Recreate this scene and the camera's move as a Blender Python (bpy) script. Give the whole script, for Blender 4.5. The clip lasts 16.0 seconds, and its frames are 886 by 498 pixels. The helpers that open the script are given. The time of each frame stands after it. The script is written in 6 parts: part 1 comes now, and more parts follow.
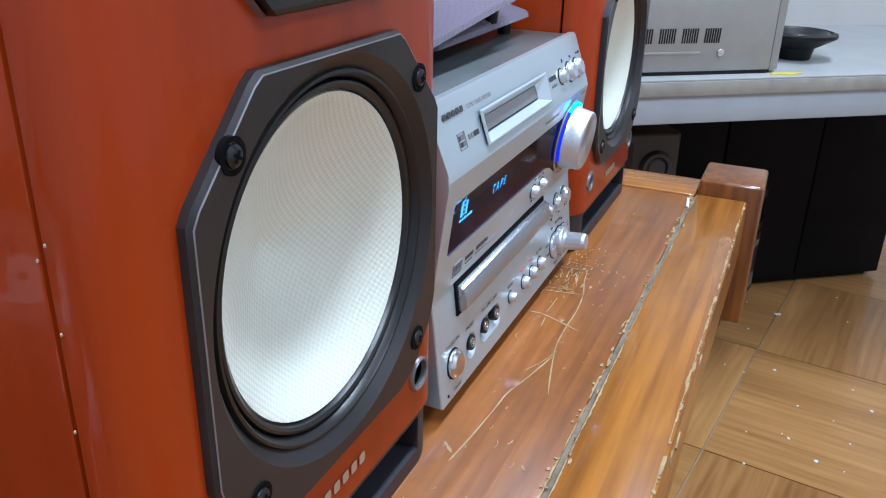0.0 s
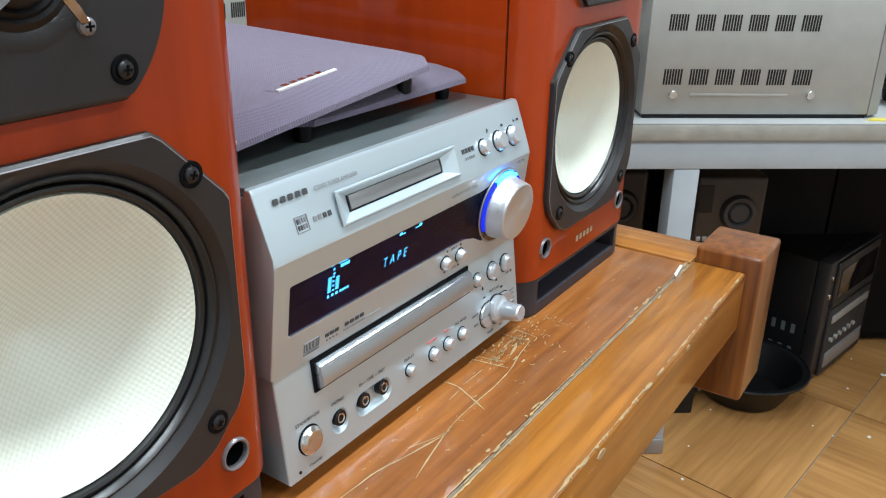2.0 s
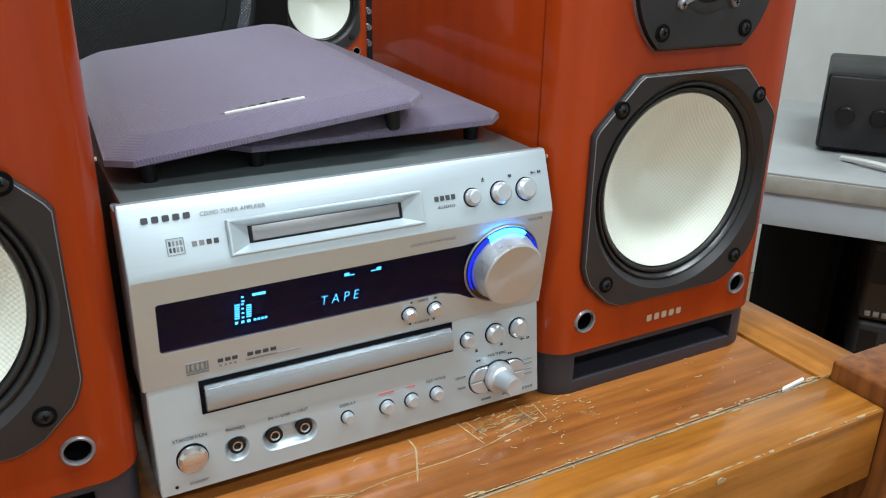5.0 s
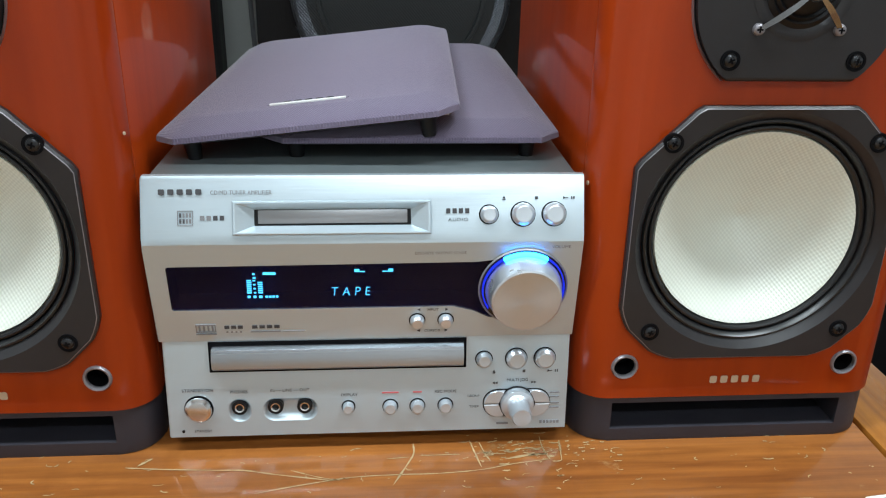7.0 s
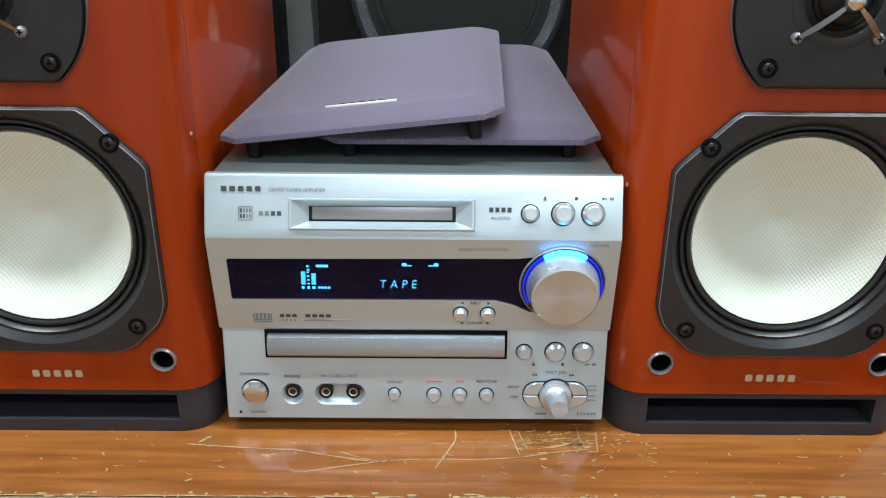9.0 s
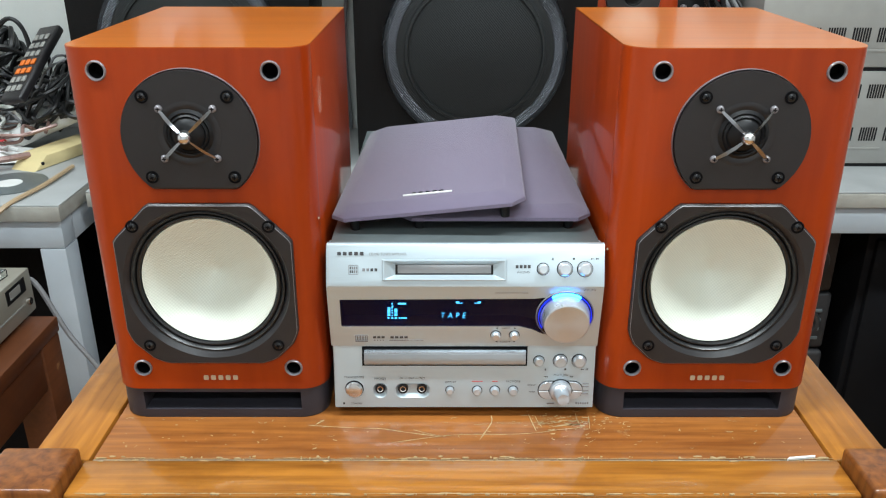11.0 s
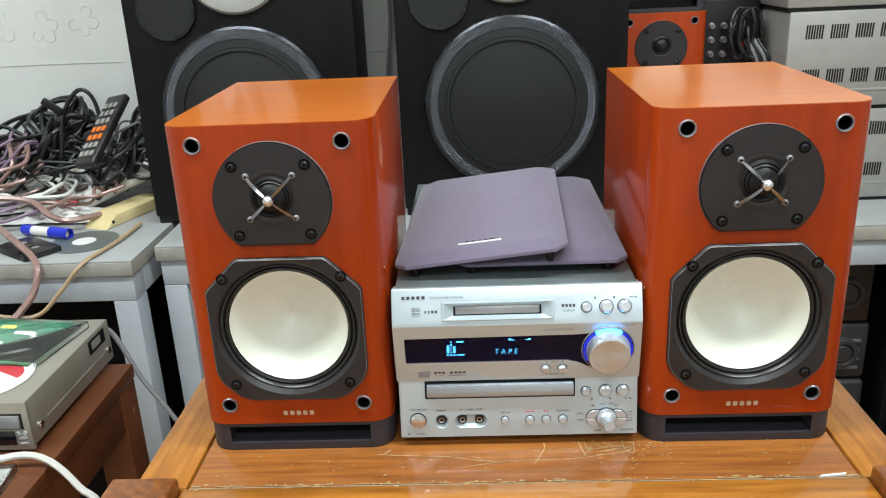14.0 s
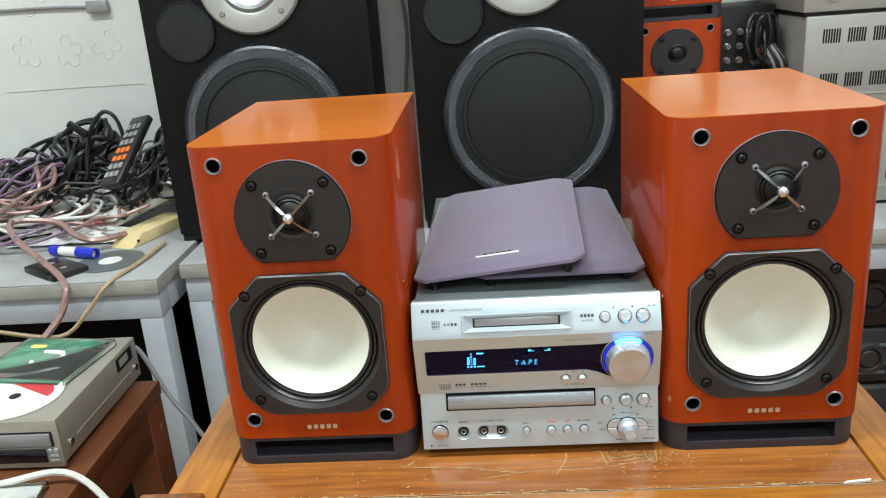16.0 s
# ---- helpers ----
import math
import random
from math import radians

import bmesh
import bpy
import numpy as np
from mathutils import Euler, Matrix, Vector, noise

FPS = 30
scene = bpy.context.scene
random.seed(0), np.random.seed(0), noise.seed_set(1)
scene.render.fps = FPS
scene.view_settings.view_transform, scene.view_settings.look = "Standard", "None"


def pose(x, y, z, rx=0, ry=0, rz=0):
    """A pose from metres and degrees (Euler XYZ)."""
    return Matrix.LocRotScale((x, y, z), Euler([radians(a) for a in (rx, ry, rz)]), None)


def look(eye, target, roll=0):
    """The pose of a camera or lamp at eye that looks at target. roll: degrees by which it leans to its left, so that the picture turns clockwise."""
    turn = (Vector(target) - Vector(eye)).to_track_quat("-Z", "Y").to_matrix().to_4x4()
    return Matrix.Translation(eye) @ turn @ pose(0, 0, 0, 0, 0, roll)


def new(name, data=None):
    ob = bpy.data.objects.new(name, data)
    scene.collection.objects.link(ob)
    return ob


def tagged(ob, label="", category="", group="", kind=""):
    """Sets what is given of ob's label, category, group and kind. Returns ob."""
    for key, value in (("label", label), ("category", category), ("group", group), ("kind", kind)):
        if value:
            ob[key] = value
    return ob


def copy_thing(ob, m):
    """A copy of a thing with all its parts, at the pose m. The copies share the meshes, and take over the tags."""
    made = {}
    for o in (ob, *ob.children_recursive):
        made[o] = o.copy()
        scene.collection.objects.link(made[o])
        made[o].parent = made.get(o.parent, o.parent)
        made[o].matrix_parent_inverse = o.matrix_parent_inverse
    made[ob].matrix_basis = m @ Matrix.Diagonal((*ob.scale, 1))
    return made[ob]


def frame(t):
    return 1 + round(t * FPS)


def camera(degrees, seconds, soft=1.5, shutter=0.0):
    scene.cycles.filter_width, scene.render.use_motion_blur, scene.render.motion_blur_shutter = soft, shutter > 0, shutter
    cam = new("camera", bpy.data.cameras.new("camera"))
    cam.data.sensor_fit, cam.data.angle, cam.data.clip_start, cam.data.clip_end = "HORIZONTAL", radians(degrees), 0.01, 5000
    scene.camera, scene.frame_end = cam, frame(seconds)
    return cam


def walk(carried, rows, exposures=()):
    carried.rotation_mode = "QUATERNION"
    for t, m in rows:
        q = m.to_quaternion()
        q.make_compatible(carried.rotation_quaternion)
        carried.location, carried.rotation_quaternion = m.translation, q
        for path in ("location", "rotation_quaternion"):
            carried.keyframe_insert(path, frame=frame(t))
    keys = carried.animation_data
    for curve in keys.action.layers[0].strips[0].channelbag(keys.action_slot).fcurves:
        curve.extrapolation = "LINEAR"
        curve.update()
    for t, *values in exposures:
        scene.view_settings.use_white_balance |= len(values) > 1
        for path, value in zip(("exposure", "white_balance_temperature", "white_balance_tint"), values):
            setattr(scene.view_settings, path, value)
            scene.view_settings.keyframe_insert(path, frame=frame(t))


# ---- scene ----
ZS = 0.185  # the table and desks stand this much higher than first drawn
cam = camera(56.6, 16.0, soft=1.15)
PATH = [
    (0, (-0.381, -0.127, 0.856), (1.301, 0.605, 0.058), 1.3),
    (0.5, (-0.385, -0.138, 0.867), (1.31, 0.591, 0.095), 1.5),
    (1, (-0.373, -0.153, 0.871), (1.298, 0.633, 0.102), 1.4),
    (1.5, (-0.333, -0.201, 0.879), (1.24, 0.763, 0.108), 1.2),
    (2, (-0.308, -0.226, 0.883), (1.224, 0.804, 0.114), 0.8),
    (2.5, (-0.29, -0.241, 0.884), (1.201, 0.851, 0.12), 0.5),
    (3, (-0.26, -0.261, 0.887), (1.148, 0.937, 0.125), 0.6),
    (3.5, (-0.225, -0.285, 0.891), (1.085, 1.02, 0.13), 0.3),
    (3.7, (-0.209, -0.293, 0.89), (1.034, 1.076, 0.129), 0.4),
    (5.8, (-0.074, -0.35, 0.892), (0.538, 1.399, 0.139), 1.0),
    (6, (-0.054, -0.355, 0.894), (0.462, 1.423, 0.138), 1.0),
    (6.5, (-0.023, -0.364, 0.896), (0.302, 1.457, 0.135), 1.0),
    (7, (0.01, -0.367, 0.897), (0.157, 1.475, 0.132), 1.1),
    (7.5, (0.027, -0.373, 0.901), (0.058, 1.475, 0.138), 0.9),
    (8, (0.02, -0.379, 0.902), (0.057, 1.469, 0.137), 0.9),
    (8.5, (0.017, -0.381, 0.905), (0.04, 1.465, 0.135), 0.7),
    (9, (0.016, -0.385, 0.907), (0.023, 1.455, 0.122), 0.5),
    (9.5, (0.009, -0.397, 0.919), (0.018, 1.445, 0.141), 0.2),
    (9.7, (0.007, -0.417, 0.933), (0.009, 1.418, 0.137), 0.1),
    (11.8, (-0.023, -0.614, 1.039), (-0.018, 1.243, 0.297), 0.1),
    (12, (-0.021, -0.619, 1.041), (-0.023, 1.242, 0.308), -0.0),
    (12.5, (-0.025, -0.624, 1.041), (-0.031, 1.245, 0.328), -0.3),
    (13, (-0.024, -0.623, 1.043), (-0.04, 1.248, 0.335), -0.9),
    (13.5, (-0.028, -0.624, 1.044), (-0.073, 1.253, 0.356), -1.9),
    (14, (-0.027, -0.628, 1.043), (-0.113, 1.252, 0.366), -2.6),
    (14.5, (-0.029, -0.628, 1.043), (-0.117, 1.257, 0.379), -3.1),
    (15, (-0.026, -0.628, 1.045), (-0.132, 1.257, 0.385), -3.8),
    (15.5, (-0.023, -0.629, 1.045), (-0.15, 1.256, 0.388), -4.2),
    (16, (-0.023, -0.635, 1.047), (-0.162, 1.252, 0.399), -4.3),
]
walk(cam, [(t, look(eye, target, roll)) for t, eye, target, roll in PATH],
     [(0, 0.22, 5700, 16), (1.5, 0.40, 6250, 11), (3.7, 0.38, 6600, 10), (6, 0.14, 6450, 10), (9.5, 0.26, 6450, 9), (12, 0.45, 6750, 10), (16, 0.42, 6850, 10)])

# ---- light ----
world = bpy.data.worlds.new("room_air")
scene.world = world
world.use_nodes = True
world.node_tree.nodes["Background"].inputs[0].default_value = (0.75, 0.85, 1.0, 1)
world.node_tree.nodes["Background"].inputs[1].default_value = 0.15


def ceiling_lamp(x, y, z, sx, sy, watts, turn=0.0):
    d = bpy.data.lights.new("tube_light", "AREA")
    d.shape, d.size, d.size_y, d.energy, d.color = "RECTANGLE", sx, sy, watts, (0.85, 0.97, 1.03)
    ob = new("tube_light", d)
    ob.matrix_world = pose(x, y, z, 0, 0, turn)
    return ob


ceiling_lamp(-0.9, -0.35, 2.58, 1.2, 0.16, 34)
ceiling_lamp(0.9, -0.35, 2.58, 1.2, 0.16, 34)
ceiling_lamp(0.3, -1.9, 2.58, 1.2, 0.16, 26)

# ---- materials ----


def mat(name, base, rough=0.5, metal=0.0, var=0.15, scale=30.0, bump=0.0, bscale=None, coat=0.0, stretch=(1, 1, 1), spec=0.5, emit=None, estr=0.0, fine=4.0):
    """A surface with two scales of mottling in colour and roughness, and a fine relief."""
    m = bpy.data.materials.new(name)
    m.use_nodes = True
    nt = m.node_tree
    b = nt.nodes["Principled BSDF"]
    b.inputs["Base Color"].default_value = (*base, 1)
    b.inputs["Roughness"].default_value = rough
    b.inputs["Metallic"].default_value = metal
    b.inputs["Specular IOR Level"].default_value = spec
    b.inputs["Coat Weight"].default_value = coat
    b.inputs["Coat Roughness"].default_value = 0.08
    if emit:
        b.inputs["Emission Color"].default_value = (*emit, 1)
        b.inputs["Emission Strength"].default_value = estr
    tc = nt.nodes.new("ShaderNodeTexCoord")
    mp = nt.nodes.new("ShaderNodeMapping")
    mp.inputs["Scale"].default_value = stretch
    nt.links.new(tc.outputs["Object"], mp.inputs[0])
    if var > 0:
        n1 = nt.nodes.new("ShaderNodeTexNoise")
        n1.inputs["Scale"].default_value, n1.inputs["Detail"].default_value = scale, 6
        n2 = nt.nodes.new("ShaderNodeTexNoise")
        n2.inputs["Scale"].default_value, n2.inputs["Detail"].default_value = scale / 6, 3
        add = nt.nodes.new("ShaderNodeMath")
        add.operation = "ADD"
        nt.links.new(mp.outputs[0], n1.inputs[0])
        nt.links.new(mp.outputs[0], n2.inputs[0])
        nt.links.new(n1.outputs[0], add.inputs[0])
        nt.links.new(n2.outputs[0], add.inputs[1])
        ramp = nt.nodes.new("ShaderNodeMapRange")
        ramp.inputs[1].default_value, ramp.inputs[2].default_value = 0.6, 1.4
        ramp.inputs[3].default_value, ramp.inputs[4].default_value = 1 - var, 1 + var
        nt.links.new(add.outputs[0], ramp.inputs[0])
        mul = nt.nodes.new("ShaderNodeVectorMath")
        mul.operation = "SCALE"
        mul.inputs[0].default_value = base
        nt.links.new(ramp.outputs[0], mul.inputs["Scale"])
        nt.links.new(mul.outputs[0], b.inputs["Base Color"])
        r2 = nt.nodes.new("ShaderNodeMapRange")
        r2.inputs[1].default_value, r2.inputs[2].default_value = 0.3, 0.7
        r2.inputs[3].default_value, r2.inputs[4].default_value = max(rough - 0.06, 0.02), min(rough + 0.08, 1)
        nt.links.new(n2.outputs[0], r2.inputs[0])
        nt.links.new(r2.outputs[0], b.inputs["Roughness"])
    if bump > 0:
        n3 = nt.nodes.new("ShaderNodeTexNoise")
        n3.inputs["Scale"].default_value, n3.inputs["Detail"].default_value = bscale or scale * 4, 4
        nt.links.new(mp.outputs[0], n3.inputs[0])
        bp = nt.nodes.new("ShaderNodeBump")
        bp.inputs["Strength"].default_value, bp.inputs["Distance"].default_value = bump, 0.001
        nt.links.new(n3.outputs[0], bp.inputs["Height"])
        nt.links.new(bp.outputs[0], b.inputs["Normal"])
    return m


def wood(name, dark, light, rough, coat, axis="z", rings=38.0, bump=0.06, wear=0.0, spread=1.0, fibre=0.35, gloss=0.3):
    """Varnished wood: long fibres, a broad tone change, fine pores."""
    m = bpy.data.materials.new(name)
    m.use_nodes = True
    nt = m.node_tree
    b = nt.nodes["Principled BSDF"]
    b.inputs["Coat Weight"].default_value, b.inputs["Coat Roughness"].default_value = coat, 0.05
    b.inputs["Specular IOR Level"].default_value = gloss
    tc = nt.nodes.new("ShaderNodeTexCoord")
    oi = nt.nodes.new("ShaderNodeObjectInfo")
    shift = nt.nodes.new("ShaderNodeVectorMath")
    shift.operation = "MULTIPLY_ADD"
    nt.links.new(oi.outputs["Random"], shift.inputs[0])
    shift.inputs[1].default_value = (3, 5, 7)
    nt.links.new(tc.outputs["Object"], shift.inputs[2])
    mp = nt.nodes.new("ShaderNodeMapping")
    k = 0.06
    mp.inputs["Scale"].default_value = {"x": (k, 1, 1), "y": (1, k, 1), "z": (1, 1, k)}[axis]
    nt.links.new(shift.outputs[0], mp.inputs[0])
    fib = nt.nodes.new("ShaderNodeTexNoise")
    fib.inputs["Scale"].default_value, fib.inputs["Detail"].default_value, fib.inputs["Distortion"].default_value = rings * 6, 6, 0.3
    broad = nt.nodes.new("ShaderNodeTexNoise")
    broad.inputs["Scale"].default_value, broad.inputs["Detail"].default_value = rings * 0.5, 3
    nt.links.new(mp.outputs[0], fib.inputs[0])
    nt.links.new(mp.outputs[0], broad.inputs[0])
    mix = nt.nodes.new("ShaderNodeMath")
    mix.operation = "MULTIPLY_ADD"
    nt.links.new(broad.outputs[0], mix.inputs[0])
    mix.inputs[1].default_value = 1 - fibre
    half = nt.nodes.new("ShaderNodeMath")
    half.operation = "MULTIPLY"
    half.inputs[1].default_value = fibre
    nt.links.new(fib.outputs[0], half.inputs[0])
    nt.links.new(half.outputs[0], mix.inputs[2])
    cr = nt.nodes.new("ShaderNodeValToRGB")
    cr.color_ramp.elements[0].position, cr.color_ramp.elements[1].position = 0.5 - 0.22 * spread, 0.5 + 0.22 * spread
    cr.color_ramp.elements[0].color, cr.color_ramp.elements[1].color = (*dark, 1), (*light, 1)
    nt.links.new(mix.outputs[0], cr.inputs[0])
    col = cr.outputs[0]
    if wear > 0:
        sc = nt.nodes.new("ShaderNodeTexNoise")
        sc.inputs["Scale"].default_value, sc.inputs["Detail"].default_value, sc.inputs["Roughness"].default_value = 22, 8, 0.7
        nt.links.new(tc.outputs["Object"], sc.inputs[0])
        lim = nt.nodes.new("ShaderNodeMapRange")
        lim.inputs[1].default_value, lim.inputs[2].default_value = 0.66 - wear * 0.1, 0.72
        nt.links.new(sc.outputs[0], lim.inputs[0])
        mx = nt.nodes.new("ShaderNodeMix")
        mx.data_type = "RGBA"
        mx.inputs[7].default_value = (0.36, 0.2, 0.085, 1)
        nt.links.new(lim.outputs[0], mx.inputs[0])
        nt.links.new(col, mx.inputs[6])
        col = mx.outputs[2]
        dirt = nt.nodes.new("ShaderNodeTexNoise")
        dirt.inputs["Scale"].default_value, dirt.inputs["Detail"].default_value, dirt.inputs["Roughness"].default_value = 9, 9, 0.68
        nt.links.new(shift.outputs[0], dirt.inputs[0])
        grime = nt.nodes.new("ShaderNodeMapRange")
        grime.inputs[1].default_value, grime.inputs[2].default_value, grime.inputs[4].default_value = 0.48, 0.68, min(1.0, wear * 2.2)
        nt.links.new(dirt.outputs[0], grime.inputs[0])
        mx2 = nt.nodes.new("ShaderNodeMix")
        mx2.data_type = "RGBA"
        mx2.inputs[7].default_value = (*[c * 0.7 for c in dark], 1)
        nt.links.new(grime.outputs[0], mx2.inputs[0])
        nt.links.new(col, mx2.inputs[6])
        col = mx2.outputs[2]
    nt.links.new(col, b.inputs["Base Color"])
    rr = nt.nodes.new("ShaderNodeMapRange")
    rr.inputs[3].default_value, rr.inputs[4].default_value = rough - 0.05, rough + 0.12
    nt.links.new(broad.outputs[0], rr.inputs[0])
    nt.links.new(rr.outputs[0], b.inputs["Roughness"])
    bp = nt.nodes.new("ShaderNodeBump")
    bp.inputs["Strength"].default_value, bp.inputs["Distance"].default_value = bump, 0.001
    nt.links.new(fib.outputs[0], bp.inputs["Height"])
    nt.links.new(bp.outputs[0], b.inputs["Normal"])
    return m


def woven(name, base, rough, pitch, depth, metal=0.0, sheen=0.0, plane="xz"):
    """Cloth or woven fibre: crossed waves as relief and a little tone."""
    m = bpy.data.materials.new(name)
    m.use_nodes = True
    nt = m.node_tree
    b = nt.nodes["Principled BSDF"]
    b.inputs["Roughness"].default_value, b.inputs["Metallic"].default_value = rough, metal
    b.inputs["Sheen Weight"].default_value = sheen
    tc = nt.nodes.new("ShaderNodeTexCoord")
    waves = []
    for turn in (40, -50):
        mp = nt.nodes.new("ShaderNodeMapping")
        mp.inputs["Rotation"].default_value = (0, radians(turn), 0) if plane == "xz" else (0, 0, radians(turn))
        w = nt.nodes.new("ShaderNodeTexWave")
        w.inputs["Scale"].default_value = 0.314 / pitch
        w.inputs["Distortion"].default_value = 0.4
        nt.links.new(tc.outputs["Object"], mp.inputs[0])
        nt.links.new(mp.outputs[0], w.inputs[0])
        waves.append(w)
    add = nt.nodes.new("ShaderNodeMath")
    add.operation = "ADD"
    nt.links.new(waves[0].outputs["Fac"], add.inputs[0])
    nt.links.new(waves[1].outputs["Fac"], add.inputs[1])
    n = nt.nodes.new("ShaderNodeTexNoise")
    n.inputs["Scale"].default_value, n.inputs["Detail"].default_value = 26, 5
    nt.links.new(tc.outputs["Object"], n.inputs[0])
    mr = nt.nodes.new("ShaderNodeMapRange")
    mr.inputs[2].default_value, mr.inputs[3].default_value, mr.inputs[4].default_value = 2.0, 0.9, 1.04
    nt.links.new(add.outputs[0], mr.inputs[0])
    mr2 = nt.nodes.new("ShaderNodeMapRange")
    mr2.inputs[3].default_value, mr2.inputs[4].default_value = 0.92, 1.08
    nt.links.new(n.outputs[0], mr2.inputs[0])
    mm = nt.nodes.new("ShaderNodeMath")
    mm.operation = "MULTIPLY"
    nt.links.new(mr.outputs[0], mm.inputs[0])
    nt.links.new(mr2.outputs[0], mm.inputs[1])
    sc = nt.nodes.new("ShaderNodeVectorMath")
    sc.operation = "SCALE"
    sc.inputs[0].default_value = base
    nt.links.new(mm.outputs[0], sc.inputs["Scale"])
    nt.links.new(sc.outputs[0], b.inputs["Base Color"])
    bp = nt.nodes.new("ShaderNodeBump")
    bp.inputs["Strength"].default_value, bp.inputs["Distance"].default_value = depth, 0.0006
    nt.links.new(add.outputs[0], bp.inputs["Height"])
    nt.links.new(bp.outputs[0], b.inputs["Normal"])
    return m


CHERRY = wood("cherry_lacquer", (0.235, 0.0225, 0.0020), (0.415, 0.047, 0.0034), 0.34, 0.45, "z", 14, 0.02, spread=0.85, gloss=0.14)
# paler, more orange copy of the cherry: light from above put into the colour
CHERRY_LIT_TOP = wood("cherry_lacquer_top", (0.36, 0.078, 0.004), (0.53, 0.138, 0.006), 0.30, 0.45, "x", 16, 0.015, spread=0.7, gloss=0.2)
CHERRY_LIT_TOP.node_tree.nodes["Principled BSDF"].inputs["Coat Roughness"].default_value = 0.11
TABLE = wood("table_panel_wood", (0.155, 0.0465, 0.0105), (0.38, 0.133, 0.0275), 0.27, 0.45, "x", 30, 0.2, 0.2, 0.85, 0.6)
RAIL = wood("table_rail_wood", (0.20, 0.066, 0.010), (0.48, 0.186, 0.028), 0.26, 0.5, "x", 28, 0.22, 0.24, 0.8, 0.6)
RAIL_Y = wood("table_end_wood", (0.20, 0.066, 0.010), (0.48, 0.186, 0.028), 0.26, 0.5, "y", 28, 0.22, 0.24, 0.8, 0.6)
POST = wood("post_wood", (0.10, 0.028, 0.007), (0.27, 0.088, 0.018), 0.3, 0.4, "z", 26, 0.12, 0.1, 0.6, 0.6)
PUTTY = mat("joint_putty", (0.20, 0.155, 0.105), 0.85, 0, 0.45, 260, 0.6, 900)
STOOLW = wood("stool_wood", (0.085, 0.026, 0.010), (0.17, 0.055, 0.02), 0.45, 0.15, "y", 24, 0.12, 0.2)
BARE = mat("bare_wood", (0.38, 0.26, 0.13), 0.8, 0, 0.3, 300)
SILVER = mat("brushed_silver", (0.55, 0.635, 0.685), 0.42, 0.68, 0.03, 60, 0.05, 900, stretch=(0.05, 1, 1))
SILVER_D = mat("silver_paint", (0.34, 0.34, 0.35), 0.4, 0.7, 0.06, 40, 0.05, 800)
CHROME = mat("polished_metal", (0.75, 0.75, 0.76), 0.16, 1.0, 0.03, 50)
KNOB = mat("turned_aluminium", (0.58, 0.61, 0.65), 0.30, 0.72, 0.03, 200)
kb = KNOB.node_tree.nodes["Principled BSDF"]
kb.inputs["Anisotropic"].default_value = 0.75
tg = KNOB.node_tree.nodes.new("ShaderNodeTangent")
tg.direction_type, tg.axis = "RADIAL", "Y"
KNOB.node_tree.links.new(tg.outputs[0], kb.inputs["Tangent"])
CAP = mat("button_silver", (0.62, 0.66, 0.70), 0.28, 0.75, 0.03, 50)
LID = mat("unit_cover_grey", (0.17, 0.20, 0.205), 0.36, 0.45, 0.1, 60, 0.08, 1200)
BLACK = mat("black_plastic", (0.007, 0.007, 0.008), 0.4, 0, 0.15, 60, spec=0.3)
GLOSSB = mat("display_window", (0.004, 0.004, 0.008), 0.06, 0, 0.0, coat=0.6)
DGREY = mat("charcoal_plastic", (0.019, 0.0175, 0.019), 0.33, 0, 0.12, 80, 0.12, 2500, spec=0.45)
PLINTH = mat("plinth_grey", (0.030, 0.028, 0.036), 0.48, 0, 0.12, 60, 0.15, 2500)
RUBBER = mat("rubber", (0.010, 0.010, 0.011), 0.30, 0, 0.1, 80)
CONE = woven("woven_cone", (0.76, 0.795, 0.70), 0.24, 0.0017, 0.20)
CONE.node_tree.nodes["Principled BSDF"].inputs["Coat Weight"].default_value = 0.45
CONE.node_tree.nodes["Principled BSDF"].inputs["Coat Roughness"].default_value = 0.16
CLOTH = woven("grille_cloth", (0.132, 0.108, 0.165), 0.85, 0.0010, 0.28, sheen=0.3, plane="xy")
TINTED = mat("tinted_glass", (0.30, 0.30, 0.36), 0.04, 0, 0.0)
TINTED.node_tree.nodes["Principled BSDF"].inputs["Transmission Weight"].default_value = 1.0
TINTED.node_tree.nodes["Principled BSDF"].inputs["IOR"].default_value = 1.03
TINTED.node_tree.nodes["Principled BSDF"].inputs["Coat Weight"].default_value = 0.3
SOCKET = mat("socket_grey", (0.24, 0.225, 0.24), 0.32, 0.45, 0.1, 100)
MATTE = mat("matte_black", (0.003, 0.003, 0.004), 0.8, 0, 0.0, spec=0.1)
GLASSBED = mat("display_bed", (0.006, 0.005, 0.03), 0.7, 0, 0.0, spec=0.05, emit=(0.0, 0.06, 1.0), estr=0.013)
SCREW = mat("blackened_screw", (0.035, 0.035, 0.037), 0.28, 0.7, 0.1, 200)
TRAYM = mat("satin_silver_tray", (0.46, 0.485, 0.52), 0.26, 0.88, 0.03, 60, 0.05, 900, stretch=(0.05, 1, 1))
ARM = mat("guard_metal", (0.34, 0.35, 0.37), 0.18, 1.0, 0.03, 50)
INK = mat("panel_ink", (0.05, 0.05, 0.055), 0.6, 0, 0.0)
INK_G = mat("panel_ink_grey", (0.20, 0.20, 0.21), 0.6, 0, 0.0)
INK_R = mat("panel_ink_red", (0.55, 0.12, 0.12), 0.6, 0, 0.0)
GOLD = mat("pale_gold_print", (0.58, 0.47, 0.34), 0.4, 0.3, 0.05, 100)
CYAN = mat("lit_segment", (0.02, 0.1, 0.12), 0.4, 0, 0, emit=(0.08, 0.62, 1.0), estr=6.0)
